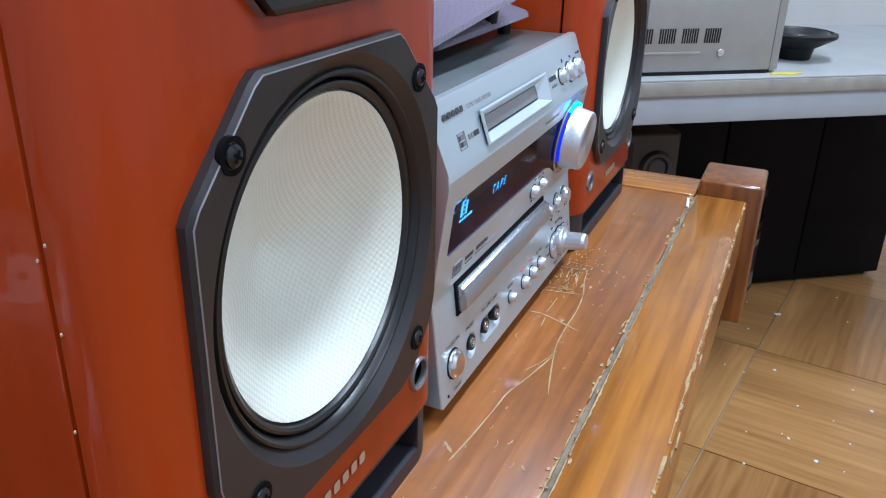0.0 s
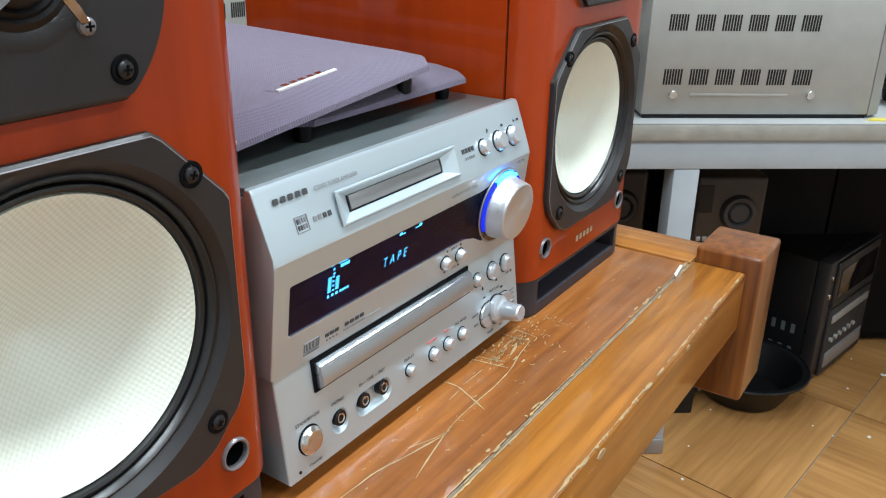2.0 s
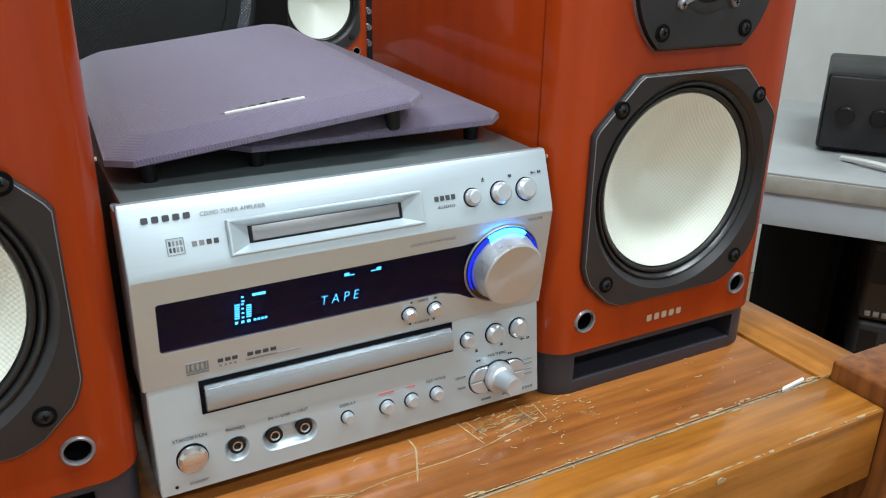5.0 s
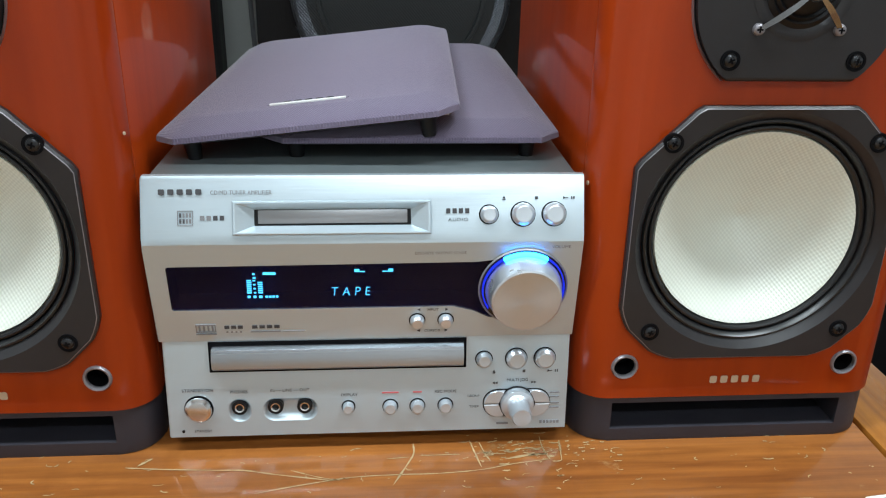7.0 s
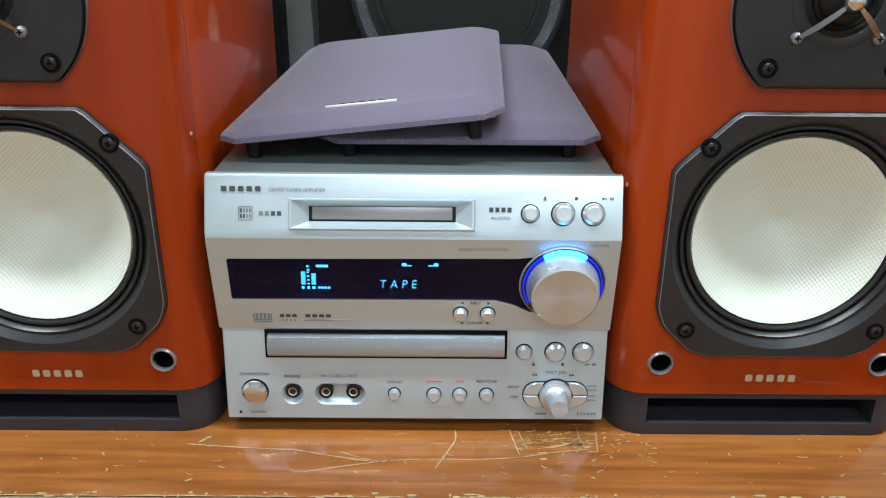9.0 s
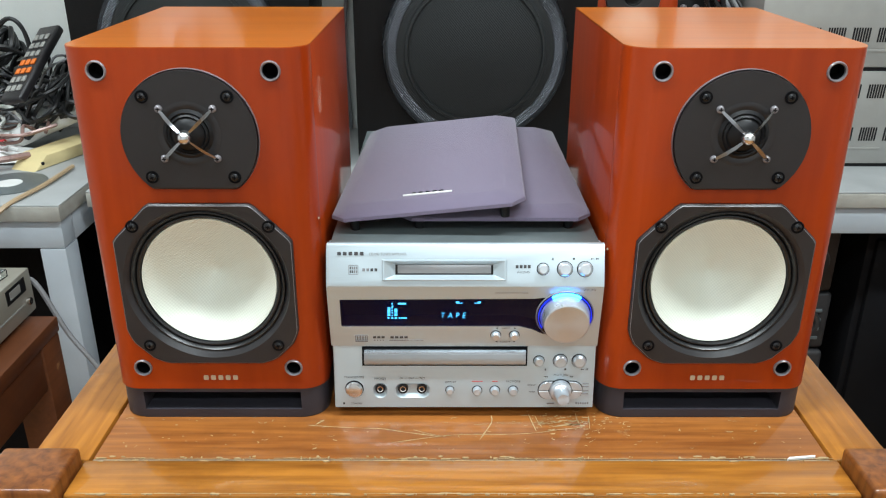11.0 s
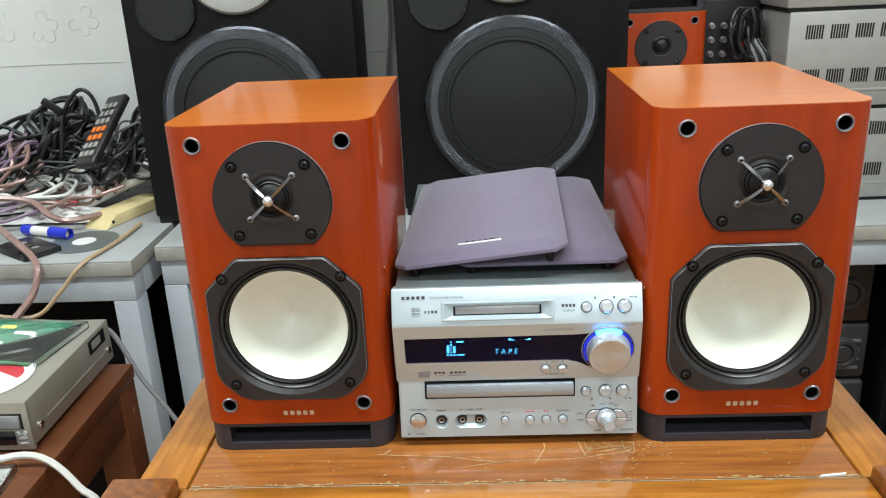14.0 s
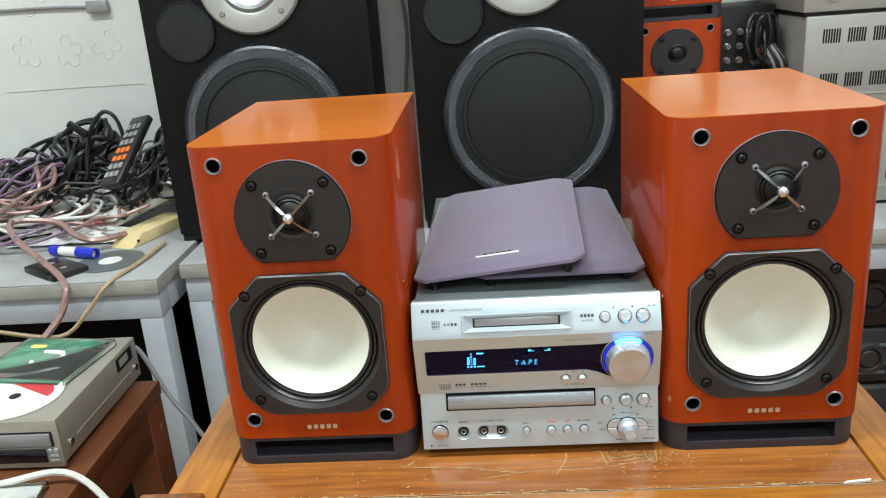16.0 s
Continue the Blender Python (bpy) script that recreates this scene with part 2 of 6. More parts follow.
BLUE = mat("lit_segment_blue", (0.01, 0.02, 0.1), 0.4, 0, 0, emit=(0.02, 0.10, 1.0), estr=2.5)
LED = mat("ring_light", (0.01, 0.02, 0.12), 0.5, 0, 0, emit=(0.010, 0.03, 1.0), estr=0.7, spec=0.1)
LED_HOT = mat("ring_light_bright", (0.02, 0.1, 0.3), 0.5, 0, 0, emit=(0.015, 0.30, 1.0), estr=15.0, spec=0.1)
DESK = mat("desk_paint", (0.38, 0.42, 0.46), 0.45, 0, 0.10, 18, 0.15, 300)
DESKTOP = mat("desk_laminate", (0.34, 0.35, 0.35), 0.4, 0, 0.16, 14, 0.1, 400)
EDGE = mat("desk_edge_band", (0.30, 0.29, 0.26), 0.5, 0, 0.25, 40, 0.2, 300)
WALL = mat("embossed_wall", (0.63, 0.645, 0.62), 0.7, 0, 0.08, 12, 0.3, 200)
PLASTER = mat("plain_wall", (0.66, 0.67, 0.67), 0.8, 0, 0.06, 8, 0.2, 150)
VENEER = mat("black_veneer", (0.005, 0.0047, 0.005), 0.5, 0, 0.3, 200, 0.3, 500, stretch=(1, 1, 0.08), spec=0.18)
# near-black for the added bodies that fill the shade under the desks
DARKFILL = mat("dull_black_door", (0.004, 0.004, 0.005), 0.7, 0, 0.2, 60, spec=0.15)
MESH = woven("speaker_mesh", (0.010, 0.012, 0.013), 0.5, 0.003, 0.5, metal=0.3)
TRIM = mat("trim_ring", (0.030, 0.032, 0.037), 0.26, 0.75, 0.2, 200)
RINGMESH = woven("perforated_ring", (0.075, 0.08, 0.09), 0.28, 0.0030, 1.0, metal=0.9)
WHITE = mat("white_plastic", (0.72, 0.72, 0.70), 0.45, 0, 0.06, 60)
CREAM = mat("yellowed_plastic", (0.66, 0.54, 0.28), 0.5, 0, 0.12, 50)
CASEGREY = mat("receiver_metal", (0.335, 0.33, 0.31), 0.40, 0.3, 0.10, 30, 0.1, 900)
BEIGE = mat("player_metal", (0.33, 0.31, 0.26), 0.42, 0.35, 0.06, 50, 0.08, 900)
FLOORT = wood("wood_look_tile", (0.22, 0.095, 0.028), (0.52, 0.27, 0.095), 0.28, 0.2, "x", 14, 0.03, 0, 0.8, 0.4)
GROUT = mat("grout", (0.35, 0.27, 0.19), 0.8, 0, 0.2, 100)
CLEAR = mat("clear_plastic", (0.95, 0.97, 0.97), 0.02, 0, 0.0)
CLEAR.node_tree.nodes["Principled BSDF"].inputs["Transmission Weight"].default_value = 1.0
GREEN = mat("printed_green", (0.014, 0.10, 0.055), 0.35, 0, 0.7, 60)
RED = mat("red_plastic", (0.55, 0.04, 0.05), 0.4, 0, 0.1, 60)
BLUEP = mat("blue_plastic", (0.01, 0.03, 0.5), 0.3, 0, 0.1, 60)
ORANGE = mat("orange_rubber", (0.7, 0.16, 0.02), 0.5, 0, 0.1, 60)
YELLOW = mat("yellow_tape", (0.6, 0.5, 0.08), 0.6, 0, 0.2, 60)
CABLES = {
    "black": mat("cable_black", (0.012, 0.012, 0.013), 0.4, 0, 0.15, 60),
    "grey": mat("cable_grey", (0.22, 0.22, 0.23), 0.45, 0, 0.1, 60),
    "white": mat("cable_white", (0.62, 0.62, 0.58), 0.45, 0, 0.1, 60),
    "copper": mat("cable_clear_copper", (0.30, 0.185, 0.16), 0.3, 0.1, 0.2, 200),
    "tan": mat("cable_tan", (0.42, 0.30, 0.18), 0.45, 0, 0.1, 60),
    "violet": mat("cable_violet", (0.22, 0.15, 0.22), 0.4, 0, 0.1, 60),
}

# ---- helpers for shapes ----


def B():
    return bmesh.new()


def finish(bm, material, name, smooth=38):
    me = bpy.data.meshes.new(name)
    bmesh.ops.recalc_face_normals(bm, faces=bm.faces)
    bm.to_mesh(me)
    bm.free()
    me.materials.append(material)
    if smooth:
        me.shade_smooth()
        me.set_sharp_from_angle(angle=radians(smooth))
    return me


def part(name, bm, material, parent, label="", m=None, smooth=38):
    ob = new(name, finish(bm, material, name, smooth))
    ob.parent = parent
    if m is not None:
        ob.matrix_local = m
    if label:
        ob["label"] = label
    return ob


def thing(name, m, label, category, group="", kind=""):
    ob = new(name)
    ob.empty_display_size = 0.02
    ob.matrix_world = m
    return tagged(ob, label, category, group, kind)


def single(name, bm, material, m, label, category, group="", kind="", smooth=38):
    ob = new(name, finish(bm, material, name, smooth))
    ob.matrix_world = m
    return tagged(ob, label, category, group, kind)


def box(bm, x0, x1, y0, y1, z0, z1, bevel=0.0, seg=2):
    vs = [bm.verts.new(c) for c in ((x0, y0, z0), (x1, y0, z0), (x1, y1, z0), (x0, y1, z0), (x0, y0, z1), (x1, y0, z1), (x1, y1, z1), (x0, y1, z1))]
    fs = [bm.faces.new([vs[i] for i in q]) for q in ((0, 1, 2, 3), (4, 5, 6, 7), (0, 1, 5, 4), (1, 2, 6, 5), (2, 3, 7, 6), (3, 0, 4, 7))]
    if bevel:
        es = list({e for f in fs for e in f.edges})
        bmesh.ops.bevel(bm, geom=es, offset=bevel, segments=seg, profile=0.5, affect="EDGES")
    return bm


def prism(bm, outline, a, b, axis="y", bevel=0.0, seg=2):
    """outline: a closed list of points in the plane across the axis, drawn from a to b along it."""
    def at(p, v):
        return {"y": (p[0], v, p[1]), "z": (p[0], p[1], v), "x": (v, p[0], p[1])}[axis]
    A = [bm.verts.new(at(p, a)) for p in outline]
    C = [bm.verts.new(at(p, b)) for p in outline]
    fa, fb = bm.faces.new(A), bm.faces.new(C[::-1])
    n = len(outline)
    for i in range(n):
        bm.faces.new((A[i], A[(i + 1) % n], C[(i + 1) % n], C[i]))
    if bevel:
        bmesh.ops.bevel(bm, geom=list(fa.edges), offset=bevel, segments=seg, profile=0.5, affect="EDGES")
    return bm


def lathe(bm, profile, seg=48, cx=0.0, cz=0.0, arc=None):
    """profile of (radius, y), turned round the y axis through cx, cz."""
    a0, a1 = arc or (0, 2 * math.pi)
    n = seg if not arc else seg + 1
    rings = []
    for r, y in profile:
        if r < 1e-7:
            rings.append([bm.verts.new((cx, y, cz))] * n)
        else:
            rings.append([bm.verts.new((cx + r * math.cos(a0 + (a1 - a0) * i / seg), y, cz + r * math.sin(a0 + (a1 - a0) * i / seg))) for i in range(n)])
    for p, q in zip(rings, rings[1:]):
        for i in range(seg):
            j = (i + 1) % n
            vs = []
            for v in (p[i], p[j], q[j], q[i]):
                if v not in vs:
                    vs.append(v)
            if len(vs) > 2:
                bm.faces.new(vs)
    return bm


def disc(bm, cx, cz, r, y0, y1, seg=28, bev=0.0):
    b = bev or r * 0.12
    return lathe(bm, [(0, y0), (r - b, y0), (r, y0 + b), (r, y1), (0, y1)], seg, cx, cz)


def ring(bm, cx, cz, r0, r1, y0, y1, seg=40):
    return lathe(bm, [(r0, y1), (r0, y0), (r1, y0), (r1, y1), (r0, y1)], seg, cx, cz)


def round_rect(w, h, r, n=5):
    out = []
    for sx, sy, a in ((1, 1, 0), (-1, 1, 90), (-1, -1, 180), (1, -1, 270)):
        for i in range(n + 1):
            t = radians(a + 90 * i / n)
            out.append((sx * (w / 2 - r) + r * math.cos(t), sy * (h / 2 - r) + r * math.sin(t)))
    return out


def shifted(outline, dx, dz):
    return [(x + dx, z + dz) for x, z in outline]


def smooth_path(pts, n=8):
    P = [Vector(p) for p in pts]
    P = [2 * P[0] - P[1]] + P + [2 * P[-1] - P[-2]]
    out = []
    for i in range(1, len(P) - 2):
        for k in range(n):
            t = k / n
            a, b, c, d = P[i - 1:i + 3]
            out.append(0.5 * (2 * b + (c - a) * t + (2 * a - 5 * b + 4 * c - d) * t * t + (3 * b - a - 3 * c + d) * t ** 3))
    out.append(P[-2])
    return out


def tube(bm, pts, r, seg=7, n=6):
    path = smooth_path(pts, n)
    prev, up = None, Vector((0.13, 0.21, 0.97))
    first = None
    for i, p in enumerate(path):
        d = (path[min(i + 1, len(path) - 1)] - path[max(i - 1, 0)]).normalized()
        s = d.cross(up)
        s = s.normalized() if s.length > 1e-4 else Vector((1, 0, 0))
        u = s.cross(d)
        cur = [bm.verts.new(p + r * (math.cos(2 * math.pi * k / seg) * s + math.sin(2 * math.pi * k / seg) * u)) for k in range(seg)]
        if prev:
            for k in range(seg):
                bm.faces.new((prev[k], prev[(k + 1) % seg], cur[(k + 1) % seg], cur[k]))
        else:
            first = cur
        prev = cur
    bm.faces.new(first)
    bm.faces.new(prev[::-1])
    return bm


def cut_out(ob, bm, m=None):
    """Takes the solid bm, placed in ob's parent's space by m, out of ob's mesh."""
    tool = new("cutter", finish(bm, BLACK, "cutter", 0))
    tool.parent = ob.parent
    if m is not None:
        tool.matrix_local = m
    bo = ob.modifiers.new("opening", "BOOLEAN")
    bo.object, bo.operation, bo.solver = tool, "DIFFERENCE", "EXACT"
    bpy.context.view_layer.update()
    me = bpy.data.meshes.new_from_object(ob.evaluated_get(bpy.context.evaluated_depsgraph_get()))
    ob.modifiers.clear()
    ob.data = me
    bpy.data.objects.remove(tool)


def lettering(name, text, size, material, parent, m, align="CENTER", spacing=1.0, label="", sx=1.0):
    cu = bpy.data.curves.new(name, "FONT")
    cu.body, cu.size, cu.align_x, cu.align_y, cu.extrude, cu.space_character = text, size, align, "CENTER", 0.00004, spacing
    cu.shear, cu.offset = (0.12, -0.00014) if material is CYAN else (0.0, 0.0)
    cu.materials.append(material)
    ob = new(name, cu)
    ob.parent = parent
    ob.matrix_local = m @ Matrix.Diagonal((sx, 1, 1, 1))
    if label:
        ob["label"] = label
    return ob


FACE = pose(0, 0, 0, 90)  # lays x-y drawings upright, facing -y
T = 0.45 + ZS  # table top
D = 0.597  # desk top

# ---- room ----
X0, X1, Y0, Y1, H = -2.3, 2.9, -2.6, 1.075, 2.65
tagged(single("floor", box(B(), X0, X1, Y0, Y1, -0.06, -0.004), GROUT, pose(0, 0, 0), "grey-brown grout bed of the tiled floor", "floor", kind="structure"))
single("wall_north", box(B(), X0 - 0.1, X1 + 0.1, Y1, Y1 + 0.1, 0, H), WALL, pose(0, 0, 0), "white embossed wall behind the desks", "wall", kind="structure")
single("wall_south", box(B(), X0 - 0.1, X1 + 0.1, Y0 - 0.1, Y0, 0, H), PLASTER, pose(0, 0, 0), "plain off-white wall", "wall", kind="structure")
single("wall_west", box(B(), X0 - 0.1, X0, Y0, Y1, 0, H), PLASTER, pose(0, 0, 0), "plain off-white wall", "wall", kind="structure")
single("wall_east", box(B(), X1, X1 + 0.1, Y0, Y1, 0, H), PLASTER, pose(0, 0, 0), "plain off-white wall", "wall", kind="structure")
single("ceiling", box(B(), X0 - 0.1, X1 + 0.1, Y0 - 0.1, Y1 + 0.1, H, H + 0.1), PLASTER, pose(0, 0, 0), "plain white ceiling", "ceiling", kind="structure")

# ---- the low wooden table ----
table = thing("low_table", pose(0, 0, T), "varnished orange-brown wooden low table with a scratched worn top", "table")
part("top_panel", box(B(), -0.2725, 0.2725, -0.0600, 0.42, -0.018, 0, 0.0012), TABLE, table, "reddish brown panel, scratched and chipped")
part("front_rail", box(B(), -0.2775, 0.2775, -0.1025, -0.0625, -0.046, 0.001, 0.002), RAIL, table)
for s in (-1, 1):
    part("end_rail", box(B(), min(s * 0.2745, s * 0.319), max(s * 0.2745, s * 0.319), -0.0620, 0.42, -0.046, 0.001, 0.002), RAIL_Y, table)
    part("corner_post", box(B(), min(s * 0.2785, s * 0.334), max(s * 0.2785, s * 0.334), -0.1125, -0.0632, -0.108, 0.013, 0.003, 3), POST, table, "thick reddish corner post, worn at the edges")
    part("corner_post", box(B(), min(s * 0.2785, s * 0.327), max(s * 0.2785, s * 0.327), 0.4225, 0.476, -0.105, 0.013, 0.003, 3), POST, table)
part("joint_filler", box(B(), -0.2725, 0.2725, -0.0624, -0.0601, -0.012, -0.0007), PUTTY, table, "grey-brown putty in the joint")
part("back_rail", box(B(), -0.278, 0.2775, 0.4235, 0.462, -0.046, 0.001, 0.002), RAIL, table)
bm = B()
rnd = random.Random(4)
for i in range(80):
    x = -0.27 + 0.54 * rnd.random()
    y = -0.0612 + 0.0035 * rnd.random() - (0.004 if rnd.random() < 0.3 else 0)
    w, d = 0.0005 + 0.0042 * rnd.random() ** 3, 0.0003 + 0.0008 * rnd.random()
    k = 7
    prism(bm, [(x + w * math.cos(a * 6.283 / k) * (0.6 + 0.5 * rnd.random()), y + d * math.sin(a * 6.283 / k) * (0.6 + 0.5 * rnd.random())) for a in range(k)], -0.0004, (0.0016 if y < -0.0622 else 0.0005) + i * 4e-6, "z")
for i in range(70):
    x = -0.27 + 0.54 * rnd.random()
    w, d = 0.0006 + 0.007 * rnd.random() ** 3, 0.0003 + 0.0010 * rnd.random()
    prism(bm, [(x + w * math.cos(a * 0.9) * (0.6 + 0.5 * rnd.random()), -0.1010 + d * math.sin(a * 0.9) * (0.6 + 0.5 * rnd.random())) for a in range(7)], 0.0006, 0.0013 + i * 5e-6, "z")


def worn_strip(bm, y, x0, x1, reach, z, most, bare):
    """A ragged strip of bare wood along x; reach: which way it eats into the board."""
    x, k = x0, 0
    while x < x1:
        run = 0.006 + 0.05 * rnd.random() ** 2
        if rnd.random() > bare:
            x += run * 0.7
            continue
        n = max(3, int(run / 0.0016))
        inner, outer = [], []
        wide = most * (0.25 + 0.75 * rnd.random() ** 2)
        for i in range(n + 1):
            u = i / n
            w = 0.00015 + wide * math.sin(math.pi * u) ** 0.5 * (0.35 + 0.65 * rnd.random())
            outer.append(bm.verts.new((x + run * u, y, z)))
            inner.append(bm.verts.new((x + run * u, y + reach * w, z)))
        for i in range(n):
            bm.faces.new((outer[i], outer[i + 1], inner[i + 1], inner[i]))
        x += run * 1.02


worn_strip(bm, -0.0602, -0.268, 0.268, 1, 0.0003, 0.0016, 0.75)
worn_strip(bm, -0.0632, -0.268, 0.268, -1, 0.0013, 0.0013, 0.7)
worn_strip(bm, -0.1009, -0.270, 0.270, 1, 0.0013, 0.0017, 0.85)
part("chipped_edges", bm, BARE, table, "pale bare wood where the varnish has chipped", smooth=0)["kind"] = "stuff"
for k, (x, z, w, h) in enumerate(((0.02, -0.004, 0.005, 0.003), (-0.045, -0.012, 0.006, 0.004), (-0.068, -0.006, 0.004, 0.005), (0.15, -0.003, 0.004, 0.002), (-0.16, -0.008, 0.005, 0.003))):
    part("paint_chip", prism(B(), [(x + w * math.cos(a * 0.785) * (0.6 + 0.5 * rnd.random()), z + h * math.sin(a * 0.785) * (0.6 + 0.5 * rnd.random())) for a in range(8)], -0.1031, -0.1020), BARE, table, "pale chip in the varnish", smooth=0)
part("white_chip", prism(B(), [(0.240, -0.0622), (0.262, -0.0595), (0.263, -0.0575), (0.243, -0.0598)], 0, 0.0016, "z"), WHITE, table, "white paint fleck by the joint")


def stroke(bm, pts, w):
    """A scratch: a hair-thin pale ridge that follows the points."""
    P = smooth_path([(x, y, 0) for x, y in pts], 5)
    L, R = [], []
    for i, p in enumerate(P):
        d = (P[min(i + 1, len(P) - 1)] - P[max(i - 1, 0)]).normalized()
        ww = w * (0.5 + 0.7 * rnd.random()) * (0.35 if i in (0, len(P) - 1) else 1)
        n = Vector((-d.y, d.x, 0)) * ww
        L.append(bm.verts.new(p + n + Vector((0, 0, 0.0003))))
        R.append(bm.verts.new(p - n + Vector((0, 0, 0.0003))))
    for i in range(len(P) - 1):
        bm.faces.new((L[i], L[i + 1], R[i + 1], R[i]))


SCRATCH = [
    (0.0007, [(-0.12, -0.018), (-0.102, -0.02), (-0.076, -0.022), (-0.06, -0.023), (-0.044, -0.027), (-0.016, -0.033)]),
    (0.0006, [(-0.053, -0.041), (-0.032, -0.036), (-0.006, -0.031), (0.018, -0.03), (0.037, -0.03), (0.059, -0.028), (0.076, -0.024), (0.096, -0.021)]),
    (0.0008, [(0.025, -0.004), (0.025, -0.013), (0.021, -0.023), (0.014, -0.038)]),
    (0.0007, [(0.055, -0.003), (0.057, -0.015), (0.059, -0.026)]),
    (0.0007, [(0.06, -0.005), (0.062, -0.015), (0.064, -0.021)]),
    (0.0007, [(0.093, -0.001), (0.093, -0.011), (0.095, -0.021)]),
    (0.0006, [(0.011, -0.017), (0.023, -0.016)]),
    (0.0005, [(0.028, -0.015), (0.049, -0.015)]),
    (0.0012, [(0.072, -0.02), (0.086, -0.017), (0.094, -0.017)]),
    (0.001, [(0.078, -0.012), (0.088, -0.011)]),
    (0.0005, [(-0.037, -0.024), (-0.023, -0.03), (-0.012, -0.033)]),
    (0.0006, [(0.103, -0.005), (0.101, -0.023)]),
    (0.0012, [(-0.114, -0.017), (-0.108, -0.011)]),
    (0.001, [(-0.112, -0.049), (-0.109, -0.047)]),
]
bm = B()
for w, pts in SCRATCH:
    stroke(bm, pts, w * 0.65)
for i in range(110):
    x, y = -0.26 + 0.52 * rnd.random(), -0.05 + 0.045 * rnd.random()
    a, l = rnd.random() * 6.28, 0.0006 + 0.003 * rnd.random() ** 2
    stroke(bm, [(x, y), (x + l * math.cos(a), y + l * 0.6 * math.sin(a)), (x + 1.8 * l * math.cos(a + 0.4), y + l * math.sin(a + 0.4))], 0.00014 + 0.0003 * rnd.random())
for i in range(90):
    x, y = rnd.gauss(0.085, 0.020), rnd.gauss(-0.013, 0.006)
    a, l = rnd.gauss(0.1, 0.5), 0.0008 + 0.0035 * rnd.random() ** 2
    stroke(bm, [(x, y), (x + l * math.cos(a), y + l * 0.5 * math.sin(a)), (x + 1.8 * l * math.cos(a + 0.3), y + l * 0.6 * math.sin(a + 0.3))], 0.0002 + 0.0004 * rnd.random())
part("scratch_mark", bm, BARE, table, "pale scratches through the varnish", smooth=0)["kind"] = "stuff"
stand = thing("pedestal", pose(0.0, 0.27, 0), "dark pedestal under the table", "stand")
part("column", prism(B(), round_rect(0.16, 0.16, 0.02), 0.02, T - 0.02, "z"), BLACK, stand)
part("foot_plate", prism(B(), round_rect(0.24, 0.24, 0.03), 0.0, 0.02, "z", 0.003), BLACK, stand)

# ---- the two bookshelf loudspeakers ----


def screw(parent, x, z, y, r, slot=True):
    bm = B()
    lathe(bm, [(0, y - 0.0016), (r * 0.55, y - 0.0016), (r * 0.9, y - 0.0009), (r, y + 0.0004), (r, y + 0.002)], 20, x, z)
    ob = part("screw", bm, SCREW, parent)
    part("screw_recess", ring(B(), x, z, r * 1.08, r * 1.5, y - 0.0005, y + 0.0012, 24), MATTE, parent)
    bm = B()
    a = rnd.random() * 1.5
    for k in range(2):
        c, s = math.cos(a + k * 1.5708), math.sin(a + k * 1.5708)
        l, w = r * 0.5, r * 0.13
        prism(bm, [(x + c * l - s * w, z + s * l + c * w), (x - c * l - s * w, z - s * l + c * w), (x - c * l + s * w, z - s * l - c * w), (x + c * l + s * w, z + s * l - c * w)], y - 0.0018, y - 0.0012)
    part("cross_slot", bm, MATTE, ob, smooth=0)


def bars(name, parent, material, m, width, height, n, label=""):
    """A wordmark as plain blocks."""
    bm = B()
    w = width / n
    for i in range(n):
        prism(bm, shifted(round_rect(w * 0.66, height, height * 0.2, 3), -width / 2 + w * (i + 0.5), 0), 0, 0.0002, "z")
    return part(name, bm, material, parent, label, m, smooth=0)


